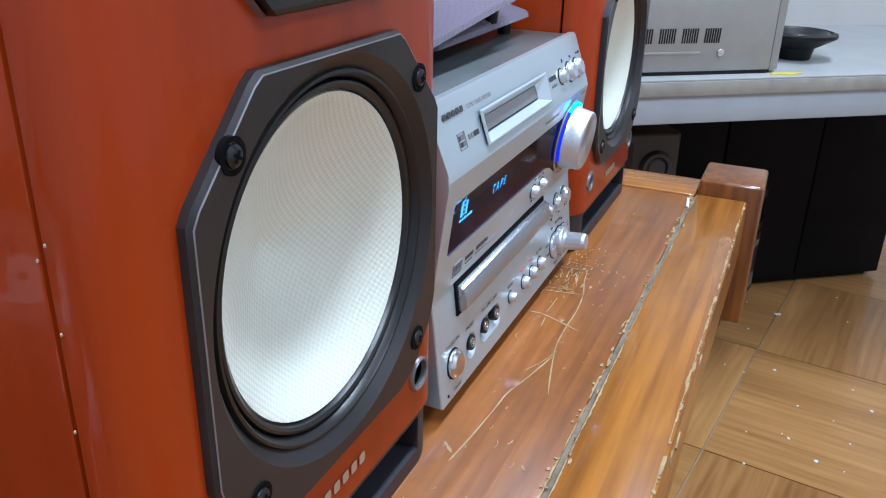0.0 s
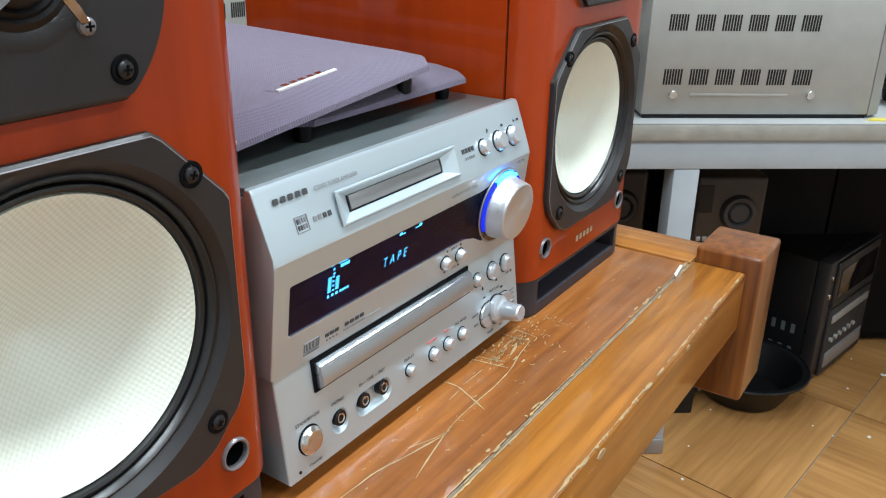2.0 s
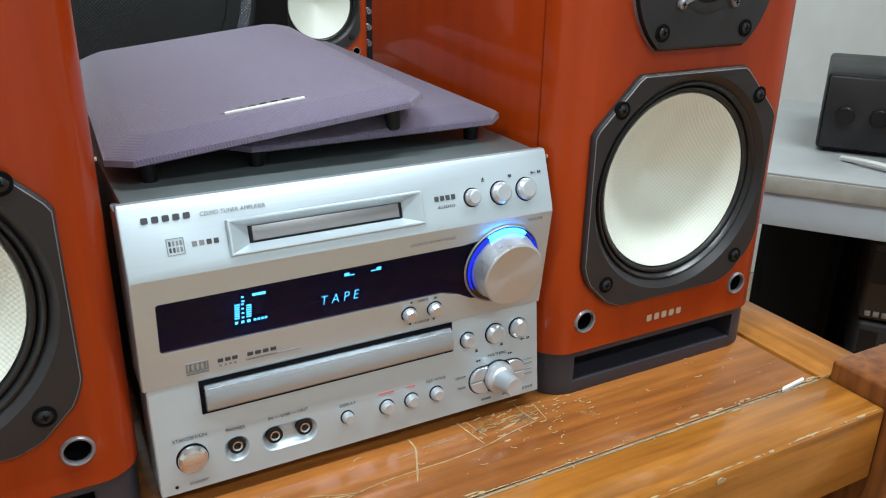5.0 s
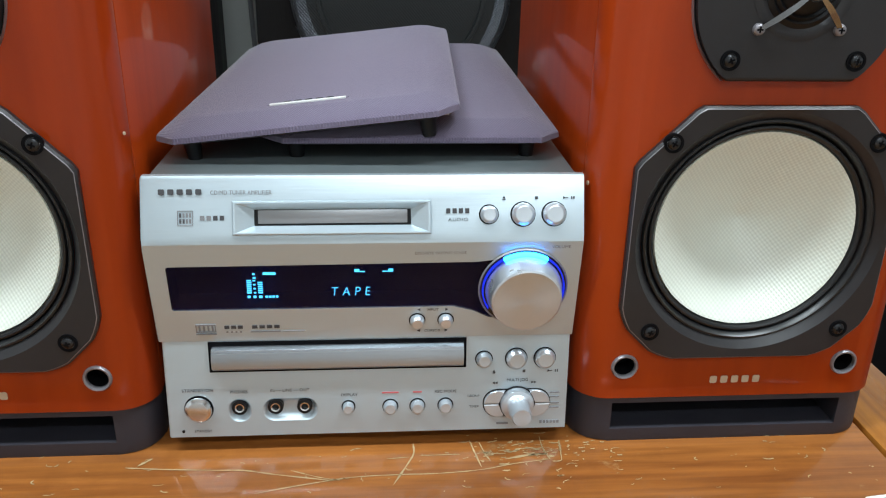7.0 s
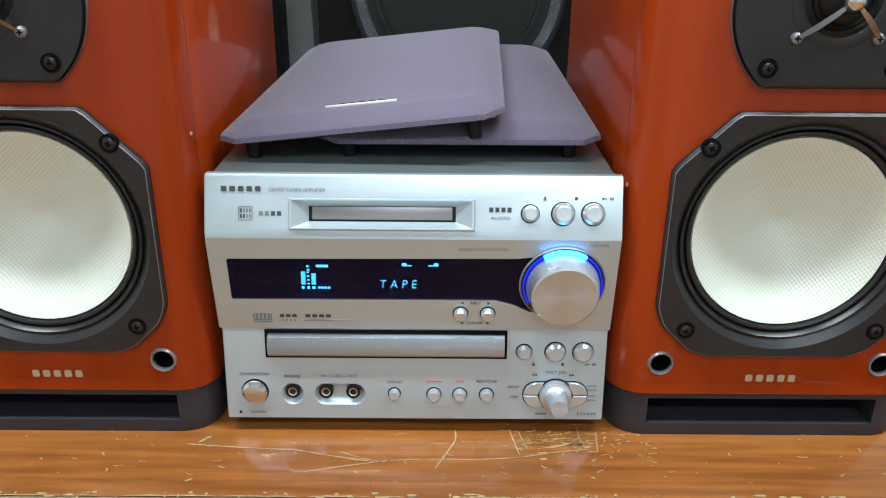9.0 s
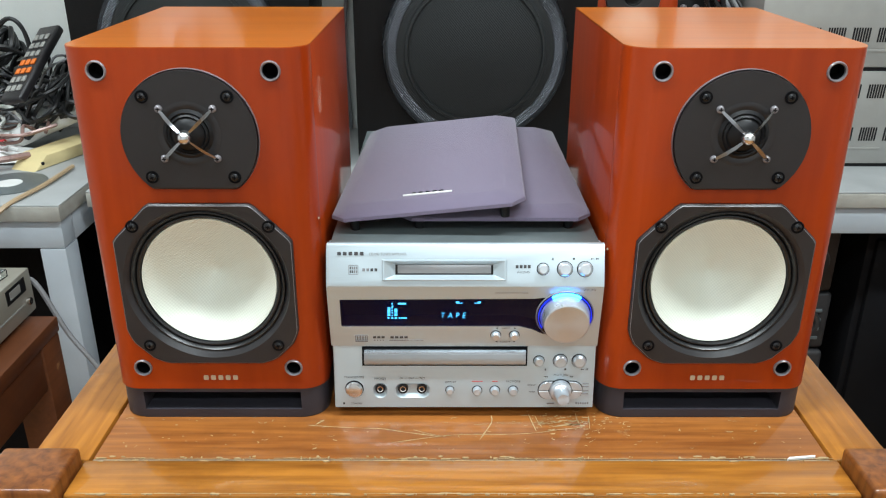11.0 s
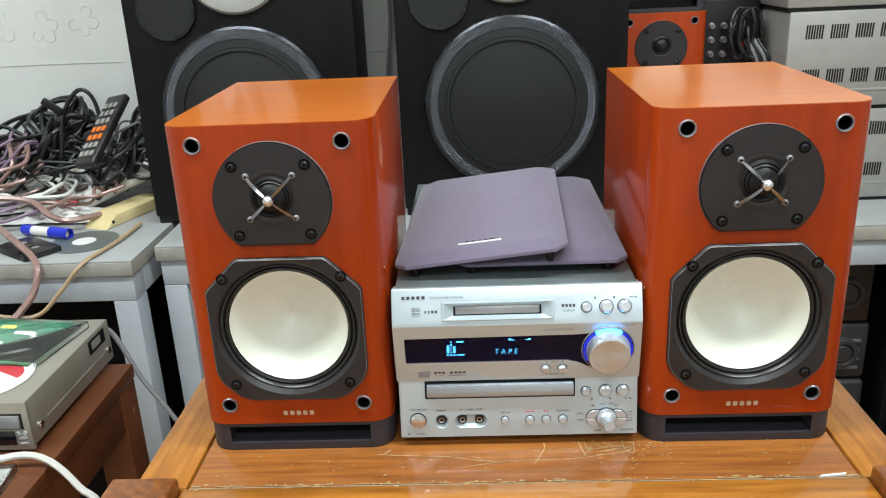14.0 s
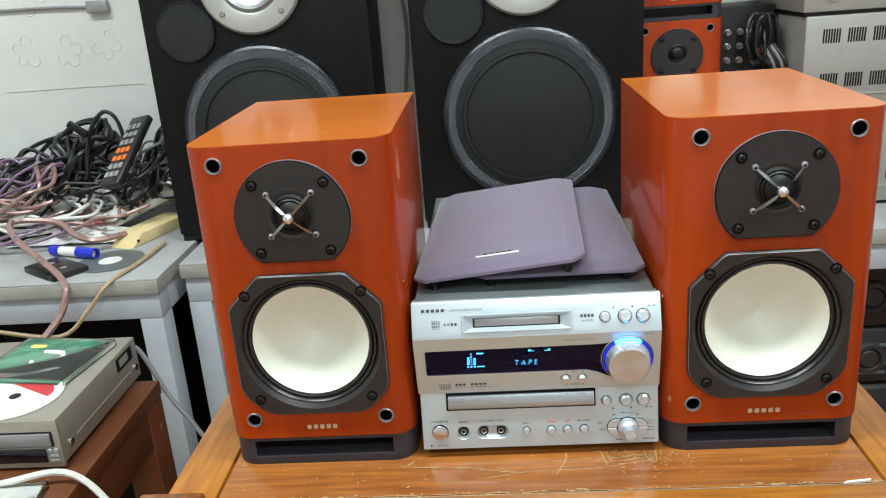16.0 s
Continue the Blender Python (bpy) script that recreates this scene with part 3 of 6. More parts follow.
def loudspeaker(m, label):
    """Local zero: middle of the baffle's foot line on the table; the baffle faces -y."""
    sp = thing("bookshelf_speaker", m, label, "loudspeaker", "pair of bookshelf speakers")
    W, ZB, ZT, DEP, R = 0.0830, 0.0275, 0.2905, 0.232, 0.019
    # front baffle slab with rounded upright edges
    out = []
    for s, a0 in ((-1, 180), (1, 270)):
        for i in range(9):
            t = radians(a0 + 90 * i / 8)
            out.append((s * (W - R) + R * math.cos(t), R + R * math.sin(t)))
    out += [(W, 0.0195), (-W, 0.0195)]
    baf = part("baffle", prism(B(), out, ZB, ZT, "z"), CHERRY, sp)
    cut_out(baf, lathe(B(), [(0, -0.03), (0.0600, -0.03), (0.0600, 0.03), (0, 0.03)], 72, 0, 0.1188))
    seam = part("seam", box(B(), -W + 0.0016, W - 0.0016, 0.0195, 0.0211, ZB, ZT - 0.001), MATTE, sp)
    cab = part("cabinet", box(B(), -W, W, 0.0211, DEP, ZB, ZT - 0.0006, 0.0008), CHERRY, sp)
    for ob in (seam, cab):
        cut_out(ob, lathe(B(), [(0, -0.01), (0.0590, -0.01), (0.0590, 0.06), (0, 0.06)], 48, 0, 0.1188))
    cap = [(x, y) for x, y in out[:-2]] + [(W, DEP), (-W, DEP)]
    # thin top sheet carries the lit copy of the cabinet's cherry
    part("top_veneer", prism(B(), [(x * 0.9985, 0.0002 + y * 0.999) for x, y in cap], ZT - 0.0002, ZT + 0.0006, "z"), CHERRY_LIT_TOP, sp)
    # plinth with the port slot
    po = [(x * 0.985, y * 1.0 + 0.0015) for x, y in out[:-2]]
    n = len(po)
    base = po + [(W * 0.985, DEP - 0.004), (-W * 0.985, DEP - 0.004)]
    part("plinth_foot", prism(B(), base, 0.0, 0.0075, "z", 0.0012), PLINTH, sp)
    part("plinth_lip", prism(B(), base, 0.0235, ZB, "z"), PLINTH, sp)
    for s in (-1, 1):
        a = [p for p in po if s * p[0] > 0.0615]
        a = sorted(a, key=lambda p: p[1])
        side = [(s * 0.062, a[0][1])] + a + [(s * W * 0.985, DEP - 0.004), (s * 0.062, DEP - 0.004)]
        part("plinth_side", prism(B(), side, 0.0075, 0.0235, "z"), PLINTH, sp)
    part("port_slot", box(B(), -0.062, 0.062, 0.03, 0.034, 0.0075, 0.0235), BLACK, sp)
    # woofer
    zc = 0.1188
    q = 0.0372
    h = 0.0650
    octo = [(-q, h), (q, h), (h - 0.006, q + 0.006), (h, q), (h, -q), (h - 0.004, -q - 0.010), (q + 0.010, -h + 0.004), (q, -h), (-q, -h), (-q - 0.010, -h + 0.004), (-h + 0.004, -q - 0.010), (-h, -q), (-h, q), (-h + 0.006, q + 0.006)]
    bm = B()
    o2 = [(x, z + zc) for x, z in octo]
    inner = [(0.0555 * math.cos(2 * math.pi * i / 56), zc + 0.0555 * math.sin(2 * math.pi * i / 56)) for i in range(56)]
    # plate with a round hole: matched rings of points
    def on_octo(t):
        c, s = math.cos(t), math.sin(t)
        best = None
        for (ax, az), (bx, bz) in zip(octo, octo[1:] + octo[:1]):
            ex, ez = bx - ax, bz - az
            den = c * ez - s * ex
            if abs(den) < 1e-9:
                continue
            u = (ax * ez - az * ex) / den
            v = (ax * s - az * c) / den
            if u > 0 and -1e-6 <= v <= 1 + 1e-6:
                best = u
        return (best * c, best * s)
    N = 112
    rows = []
    for kind in range(6):
        r_ = []
        for i in range(N):
            t = 2 * math.pi * i / N
            ox, oz = on_octo(t)
            if kind == 0:
                p = (ox, 0.0, oz)
            elif kind == 1:
                p = (ox, -0.0025, oz)
            elif kind == 2:
                p = (ox * 0.980, -0.0040, oz * 0.980)
            elif kind == 3:
                p = (0.0612 * math.cos(t), -0.0037, 0.0612 * math.sin(t))
            elif kind == 4:
                p = (0.0576 * math.cos(t), 0.0002, 0.0566 * math.sin(t))
            else:
                p = (0.0570 * math.cos(t), 0.004, 0.0560 * math.sin(t))
            r_.append(bm.verts.new((p[0], p[1], p[2] + zc - (0.0018 if kind < 3 else 0))))
        rows.append(r_)
    for a, b in zip(rows, rows[1:]):
        for i in range(N):
            bm.faces.new((a[i], a[(i + 1) % N], b[(i + 1) % N], b[i]))
    plate = part("woofer_frame", bm, DGREY, sp, "charcoal woofer frame", smooth=25)
    # highlight along the frame's bevel, painted as a paler grey strip
    bm = B()
    loop = []
    for k, y in ((0.981, -0.00405), (0.9865, -0.0038)):
        loop.append([bm.verts.new((x * k, y, z * k + zc - 0.0018)) for x, z in [on_octo(2 * math.pi * i / N) for i in range(N)]])
    for i in range(N):
        bm.faces.new((loop[1][i], loop[1][(i + 1) % N], loop[0][(i + 1) % N], loop[0][i]))
    part("frame_edge", bm, SOCKET, plate, "pale strip painted as the highlight on the frame's bevel")
    part("surround", lathe(B(), [(0.0573, -0.0030), (0.0566, -0.0046), (0.0557, -0.0047), (0.0546, -0.0032), (0.0538, -0.0008), (0.0531, -0.0024), (0.0522, -0.0026), (0.0512, -0.0020), (0.0504, 0.0002), (0.0498, 0.0034)], 72, 0, zc), RUBBER, plate, "black rubber surround", pose(0, 0.0036, 0))
    prof = [(0.0504, 0.0006), (0.0499, -0.0008), (0.0489, -0.0004)]
    for i in range(1, 19):
        r = 0.0489 * (1 - i / 18)
        prof.append((max(r, 0), -0.0004 + 0.0235 * (1 - (r / 0.0489) ** 1.22)))
    part("cone", lathe(B(), prof, 72, 0, zc), CONE, plate, "ivory woven fibre cone", pose(0, 0.0036, 0), smooth=60)
    for sx in (-1, 1):
        for sz in (-1, 1):
            screw(plate, sx * 0.0488, zc - 0.0020 + sz * 0.0484, -0.0038, 0.0031)
    # tweeter
    zt = 0.2300
    r0 = 0.0465
    cut = -0.0368
    bm = B()
    pts = []
    for i in range(73):
        t = radians(-52 + 284 * i / 72)
        pts.append((r0 * math.cos(t), zt + max(r0 * math.sin(t), cut)))
    tp = part("tweeter_plate", prism(bm, pts, -0.0045, 0.0, "y", 0.0012), DGREY, sp, "charcoal round tweeter plate with a flat foot")
    part("tweeter_rim", lathe(B(), [(r0 + 0.0002, -0.001), (r0 + 0.0009, -0.0022), (r0 + 0.0012, 0)], 72, 0, zt, (radians(-51), radians(231))), SOCKET, tp)
    zd = zt + 0.0035
    part("horn", lathe(B(), [(0.0225, -0.0047), (0.0205, -0.0050), (0.0175, -0.0046), (0.0150, -0.0030)], 48, 0, zd), DGREY, tp)
    part("dome", lathe(B(), [(0.0172, -0.0046), (0.0150, -0.0060), (0.0140, -0.0052), (0.0125, -0.0068), (0.0115, -0.0058), (0.009, -0.0085), (0.006, -0.0098), (0, -0.0102)], 48, 0, zd), BLACK, tp, "black ringed dome")
    part("plug", lathe(B(), [(0, -0.0200), (0.0020, -0.0194), (0.0038, -0.0178), (0.0050, -0.0150), (0.0048, -0.0125), (0.0036, -0.010), (0.002, -0.009)], 28, 0, zd), CHROME, tp, "chrome bullet")
    for sx in (-1, 1):
        for sz in (-1, 1):
            bm = B()
            P = [Vector((sx * 0.0028, -0.0135, zd + sz * 0.0028)), Vector((sx * 0.0075, -0.0125, zd + sz * 0.0072)), Vector((sx * 0.0125, -0.0098, zd + sz * 0.0120)), Vector((sx * 0.0175, -0.0058, zd + sz * 0.0167))]
            wd = [0.0007, 0.0011, 0.0012, 0.0009]
            d = Vector((-sz, 0, sx)).normalized()
            quads = []
            for p, w in zip(P, wd):
                quads.append([bm.verts.new(p + d * w + Vector((0, -0.0013, 0))), bm.verts.new(p - d * w + Vector((0, -0.0003, 0))), bm.verts.new(p - d * w + Vector((0, 0.0005, 0))), bm.verts.new(p + d * w + Vector((0, -0.0007, 0)))])
            for a, b in zip(quads, quads[1:]):
                for i in range(4):
                    bm.faces.new((a[i], a[(i + 1) % 4], b[(i + 1) % 4], b[i]))
            bm.faces.new(quads[0])
            bm.faces.new(quads[-1])
            arm = part("guard_arm", bm, ARM, tp, "silver guard arm")
            bm = B()
            ax, az = sx * 0.0182, zd + sz * 0.0174
            lathe(bm, [(0, -0.0068), (0.0016, -0.0068), (0.0025, -0.0060), (0.0027, -0.0045)], 18, ax, az)
            head = part("arm_screw", bm, SOCKET, tp, "small grey cross-head screw")
            bm = B()
            for l, w in ((0.0014, 0.00035), (0.00035, 0.0014)):
                prism(bm, [(ax - l, az - w), (ax + l, az - w), (ax + l, az + w), (ax - l, az + w)], -0.0070, -0.0064)
            part("cross_slot", bm, MATTE, head, smooth=0)
            screw(tp, sx * 0.0287, zt + sz * 0.0282 + 0.0008, -0.0046, 0.0030)
    # grille sockets
    for sx in (-1, 1):
        for z in (0.0465, 0.2755):
            cut_out(baf, lathe(B(), [(0, -0.01), (0.0057, -0.01), (0.0057, 0.012), (0, 0.012)], 28, sx * 0.0583, z))
            sock = part("grille_socket", lathe(B(), [(0.0054, 0.0010), (0.0056, -0.0012), (0.0064, -0.0015), (0.0070, -0.0008), (0.0071, 0.0003)], 28, sx * 0.0583, z), SOCKET, sp, "grey ringed grille socket")
            part("socket_hole", lathe(B(), [(0.0055, 0.0002), (0.0053, 0.0115), (0, 0.0115)], 24, sx * 0.0583, z), MATTE, sock)
    bars("wordmark", sp, GOLD, pose(0.001, -0.0003, 0.0378, 90), 0.0285, 0.0042, 5, "pale gold wordmark blocks")
    return sp


right_speaker = loudspeaker(pose(0.1915, -0.008, T), "glossy reddish cherry bookshelf speaker with ivory cone, flecked edge")
left_speaker = copy_thing(right_speaker, pose(-0.1880, -0.008, T))
tagged(left_speaker, "glossy reddish cherry bookshelf speaker with ivory cone, chipped seam")
bm = B()
for y, z in ((0.0185, 0.152), (0.0215, 0.148), (0.0185, 0.131), (0.020, 0.105)):
    lathe(bm, [(0, 0), (0.0003, 0), (0.0005, 0.0004)], 7)
    bmesh.ops.transform(bm, matrix=pose(-0.0836, y, z, 0, 0, -90) @ Matrix.Diagonal((0.7, 1, 1.1, 1)), verts=bm.verts[-15:])
part("chip_marks", bm, GOLD, left_speaker, "pale chips in the lacquer")["kind"] = "stuff"
part("fleck", disc(B(), 0, 0, 0.0011, 0, 0.0006, 9), GOLD, right_speaker, "pale fleck", pose(-0.0832, 0.012, 0.1415, 0, 0, -75))
part("fleck", disc(B(), 0, 0, 0.0009, 0, 0.0006, 9), GOLD, left_speaker, "pale fleck", pose(0.0832, 0.012, 0.166, 0, 0, 75))

# ---- the tuner amplifier ----
U = thing("tuner_amplifier", pose(0.0027, 0, T), "silver mini tuner amplifier with lit blue display and volume knob", "stereo amplifier")
ZF0, ZN, ZF, ZTOP = 0.0092, 0.0618, 0.1160, 0.1460  # foot, notch, fold, top of the face
YF0, YN, YF, YTOP = -0.0060, 0.0000, -0.0075, 0.0024


def face_y(z):
    if z < ZN:
        return YF0 + (YN - YF0) * (z - ZF0) / (ZN - ZF0)
    if z < ZF:
        return YN - 0.0006 + (YF - YN + 0.0006) * (z - ZN) / (ZF - ZN)
    return YF + (YTOP - YF) * (z - ZF) / (ZTOP - ZF)


def on_face(x, z, off=0.0):
    """A frame on the face whose -y points out of it."""
    d = 0.001
    dy = (face_y(z + d) - face_y(z - d)) / (2 * d)
    return pose(x, face_y(z), z, -math.degrees(math.atan(dy))) @ pose(0, -off, 0)


prof_up = [(YN - 0.0006, ZN), (YF + 0.0004, ZF - 0.003), (YF, ZF), (YF + 0.0007, ZF + 0.003), (YTOP, ZTOP - 0.0015), (YTOP + 0.0012, ZTOP), (0.0066, ZTOP), (0.0066, ZTOP - 0.0045), (0.022, ZTOP - 0.0045), (0.022, ZN)]
fascia = part("upper_fascia", prism(B(), prof_up, -0.1036, 0.1036, "x", 0.0008, 2), SILVER, U, smooth=20)
prof_lo = [(YF0, ZF0), (YN, ZN - 0.0004), (0.022, ZN - 0.0004), (0.022, ZF0)]
lower = part("lower_fascia", prism(B(), prof_lo, -0.1022, 0.1026, "x", 0.0008, 2), SILVER, U, smooth=20)
part("body", box(B(), -0.0985, 0.0985, 0.022, 0.334, ZF0 - 0.001, ZTOP - 0.0045, 0.0015), LID, U, "dark grey metal cover")
part("top_cover", box(B(), -0.1008, 0.1008, 0.0070, 0.335, ZTOP - 0.0041, ZTOP - 0.0007, 0.0008), LID, U, "dull green-grey metal top cover")
for x in (-0.088, 0.088):
    part("cover_screw", prism(B(), [(x + 0.003 * math.cos(a * 0.524), 0.30 + 0.003 * math.sin(a * 0.524)) for a in range(12)], ZTOP - 0.0008, ZTOP + 0.0004, "z"), SCREW, U)
for sx in (-1, 1):
    for y in (0.03, 0.3):
        part("foot", prism(B(), [(sx * 0.08 + 0.011 * math.cos(a * 0.3142), y + 0.011 * math.sin(a * 0.3142)) for a in range(20)], 0, ZF0 - 0.001, "z"), BLACK, U)

# display window that runs into the knob's well
DEEP = 0.0095  # how far the lit segments lie behind the window
KX, KZ, KR = 0.0760, 0.0905, 0.0205
win = [(-0.0945, 0.0805), (-0.0935, 0.0798), (KX - 0.034, 0.0800), (KX - 0.024, 0.0772), (KX - 0.016, 0.0730), (KX, 0.0720), (KX, 0.1065), (KX - 0.016, 0.1062), (KX - 0.024, 0.1053), (-0.0935, 0.1043), (-0.0945, 0.1036)]
zc = 0.092
mw = on_face(0, zc, 0)
shape = [(x, z - zc) for x, z in win]
cut_out(fascia, prism(B(), shape, -0.012, 0.0165, "y"), mw)
part("display_back", prism(B(), [(x * 0.999, z) for x, z in shape], 0.0150, 0.0160, "y"), GLASSBED, U, "", mw, smooth=0)
bm = B()
edge_a = [bm.verts.new((x * 0.9975, 0.0010, z * 0.975)) for x, z in shape]
edge_b = [bm.verts.new((x * 0.9975, 0.0149, z * 0.975)) for x, z in shape]
edge_c = [bm.verts.new((x * 0.9995, 0.0149, z * 0.995)) for x, z in shape]
edge_d = [bm.verts.new((x * 0.9995, 0.0010, z * 0.995)) for x, z in shape]
for p, q_ in ((edge_a, edge_b), (edge_b, edge_c), (edge_c, edge_d), (edge_d, edge_a)):
    for i in range(len(shape)):
        k = (i + 1) % len(shape)
        bm.faces.new((p[i], p[k], q_[k], q_[i]))
part("display_liner", bm, GLASSBED, U, "", mw, smooth=0)
pane = part("display_window", prism(B(), [(x * 0.998, z * 0.985) for x, z in shape], -0.0003, 0.0008, "y"), TINTED, U, "glossy dark tinted display window", mw, smooth=0)
pane.visible_shadow = False
md = mw @ pose(0, DEEP, -0.0043)


def seg_bar(x, z, w, h, material=CYAN, name="display_segment"):
    return part(name, box(B(), x - w / 2, x + w / 2, 0, 0.0001, z - zc - h / 2, z - zc + h / 2), material, U, "", md, smooth=0)


ZTAPE = 0.0876  # middle line of the lit word
lettering("display_text", "TAPE", 0.0074, CYAN, U, md @ pose(-0.0088, 0, ZTAPE - zc, 90), spacing=1.65, label="lit cyan display word TAPE", sx=0.82)
# level meter: two columns of short bars with a dotted scale between them
for i in range(7):
    z = ZTAPE + 0.0002 + i * 0.00118
    seg_bar(-0.0584 + i * 0.00004, z, 0.0023, 0.0007)
    if i < 6:
        seg_bar(-0.0530 + i * 0.00004, z, 0.0023, 0.0007)
    if i % 2 == 0:
        seg_bar(-0.0557, z, 0.0012, 0.0008)
seg_bar(-0.0554, ZTAPE + 0.0088, 0.0014, 0.0009)
seg_bar(-0.0556, ZTAPE + 0.0110, 0.0012, 0.0010)
seg_bar(-0.0480, ZTAPE + 0.0112, 0.0062, 0.0014)
for x, w in ((-0.0588, 0.0014), (-0.0559, 0.0014), (-0.0531, 0.0016)):
    seg_bar(x, ZTAPE - 0.0022, w, 0.0014)
for i in range(4):
    seg_bar(-0.0502 + i * 0.0017, ZTAPE - 0.0022, 0.0012, 0.0012)
for x, w in ((-0.0585, 0.0012), (-0.0553, 0.0010), (-0.0488, 0.0060)):
    seg_bar(x, ZTAPE - 0.0058, w, 0.0004)
for x in (-0.0040, 0.0098):
    seg_bar(x, ZTAPE + 0.0117, 0.0052, 0.0005)
seg_bar(-0.0053, ZTAPE + 0.0126, 0.0024, 0.0011)
seg_bar(0.0113, ZTAPE + 0.0126, 0.0024, 0.0011)
for i in range(24):
    seg_bar(-0.046 + i * 0.0033, ZTAPE - 0.0046, 0.0006 if i % 4 else 0.0016, 0.0003, BLUE)
seg_bar(0.0345, ZTAPE - 0.0042, 0.0040, 0.0004, BLUE)

# volume knob in its well with the lit ring
mk = on_face(KX, KZ)
part("knob_well", lathe(B(), [(0, -0.0006), (KR - 0.0008, -0.0006), (KR, -0.0008), (KR + 0.0006, -0.0008), (KR + 0.0012, -0.0004), (KR + 0.0012, 0.003)], 64), GLOSSB, U, "black knob well", mk)
part("ring_light", lathe(B(), [(0.0196, -0.0008), (0.0197, -0.0026), (0.0203, -0.0027), (0.0204, -0.0008)], 72, 0, 0, (radians(-32), radians(212))), LED, U, "glowing blue ring light", mk)
part("ring_light", lathe(B(), [(0.0191, -0.0010), (0.0192, -0.0030), (0.0205, -0.0031), (0.0206, -0.0010)], 32, 0, 0, (radians(58), radians(122))), LED_HOT, U, "brightest part of the blue ring light", mk)
part("knob_rim", lathe(B(), [(KR + 0.0006, -0.0006), (KR + 0.0011, -0.0011), (KR + 0.0017, -0.0004)], 64), SILVER_D, U, "", mk)
knob = part("volume_knob", lathe(B(), [(0.0188, -0.001), (0.0187, -0.0035), (0.0179, -0.0055), (0.0173, -0.0112), (0.0170, -0.0124), (0.0162, -0.0130), (0.0, -0.0127)], 72), KNOB, U, "turned aluminium volume knob", mk, smooth=30)


def button(name, x, z, r, out=0.004, material=CAP, label=""):
    m = on_face(x, z)
    b = part(name, lathe(B(), [(0, -out * 0.97), (r * 0.66, -out), (r * 0.74, -out * 0.97), (r * 0.95, -out * 0.62), (r, -out * 0.45), (r, 0.001)], 32), material, U, label, m, smooth=15)
    part("button_gap", ring(B(), 0, 0, r * 1.0, r + 0.00055, -0.0003, 0.0006, 28), MATTE, b)
    return b


Z = lambda z: z - 0.45
for x, r in ((0.0578, 0.0042), (0.0741, 0.0055), (0.0890, 0.0055)):
    button("disc_button", x, Z(0.5785), r)
for x, r in ((0.0586, 0.0040), (0.0753, 0.0053), (0.0901, 0.0053)):
    button("disc_button", x, Z(0.4990), r)
for x in (0.0242, 0.0384):
    button("input_button", x, Z(0.5222), 0.0036)
button("display_button", -0.0110, Z(0.4742), 0.0030)
for x in (0.0105, 0.0245, 0.0390):
    button("record_button", x, Z(0.4738), 0.0036)
pw = button("power_button", -0.0865, Z(0.4748), 0.0068, 0.0035, CHROME, "chrome standby button")


def pill(name, x, z, w, h, depth, material, r=None):
    return part(name, prism(B(), round_rect(w, h, r or h / 2.01), -depth, 0.001, "y", min(0.0006, depth * 0.4)), material, U, "", on_face(x, z))




def socket_dish(x, z, w, h):
    m = on_face(x, z)
    cut_out(lower, prism(B(), round_rect(w - 0.0004, h - 0.0004, min(w, h) / 2.1, 8), -0.004, 0.0034, "y"), m)
    bm = B()
    rows = []
    for k, y in ((0.0, -0.0002), (0.0005, 0.0), (0.0016, 0.0016), (0.0026, 0.0024), (0.0036, 0.0026)):
        rows.append([bm.verts.new((px, y, pz)) for px, pz in round_rect(w - 2 * k, h - 2 * k, min(w, h) / 2.1 - k, 8)])
    for p, q_ in zip(rows, rows[1:]):
        for i in range(len(p)):
            k = (i + 1) % len(p)
            bm.faces.new((p[i], p[k], q_[k], q_[i]))
    bm.faces.new(rows[-1])
    part("socket_dish", bm, SILVER, U, "sunken silver dish round the sockets", m, smooth=60)


socket_dish(-0.0660, Z(0.4735), 0.0118, 0.0128)
socket_dish(-0.0405, Z(0.4735), 0.0280, 0.0128)
for x in (-0.0660, -0.0480, -0.0332):
    m = on_face(x, Z(0.4752), -0.0014)
    jk = part("jack_socket", lathe(B(), [(0.0015, -0.0006), (0.0017, -0.0024), (0.0024, -0.0026), (0.0026, -0.0008)], 24), CHROME, U, "", m)
    part("jack_ring", ring(B(), 0, 0, 0.0026, 0.0039, -0.0022, 0.0010, 28), BLACK, jk)
    part("jack_hole", disc(B(), 0, 0, 0.0017, -0.0007, 0.0005, 16), BLACK, jk)
# jog dial with its four side keys
JX, JZ = 0.0763, Z(0.4742)
pill("jog_gap", JX, JZ, 0.0357, 0.0158, 0.0003, BLACK, 0.0076)
for sx in (-1, 1):
    for sz in (-1, 1):
        w, h, r = 0.0345, 0.0146, 0.0070
        out = [(w / 2, 0.00018)] + [(w / 2 - r + r * math.cos(radians(a)), h / 2 - r + r * math.sin(radians(a))) for a in range(0, 91, 15)]
        out += [(0.0096 * math.cos(radians(a)), 0.0096 * math.sin(radians(a))) for a in range(50, 0, -12)] + [(0.0096, 0.00018)]
        part("jog_key", prism(B(), [(px * sx, pz * sz) for px, pz in out], -0.0018, 0.001, "y", 0.0005), CAP, U, "", on_face(JX, JZ), smooth=15)
mj = on_face(JX, JZ)
part("jog_collar", ring(B(), 0, 0, 0.004, 0.0093, -0.0008, 0.0008, 40), BLACK, U, "", mj)
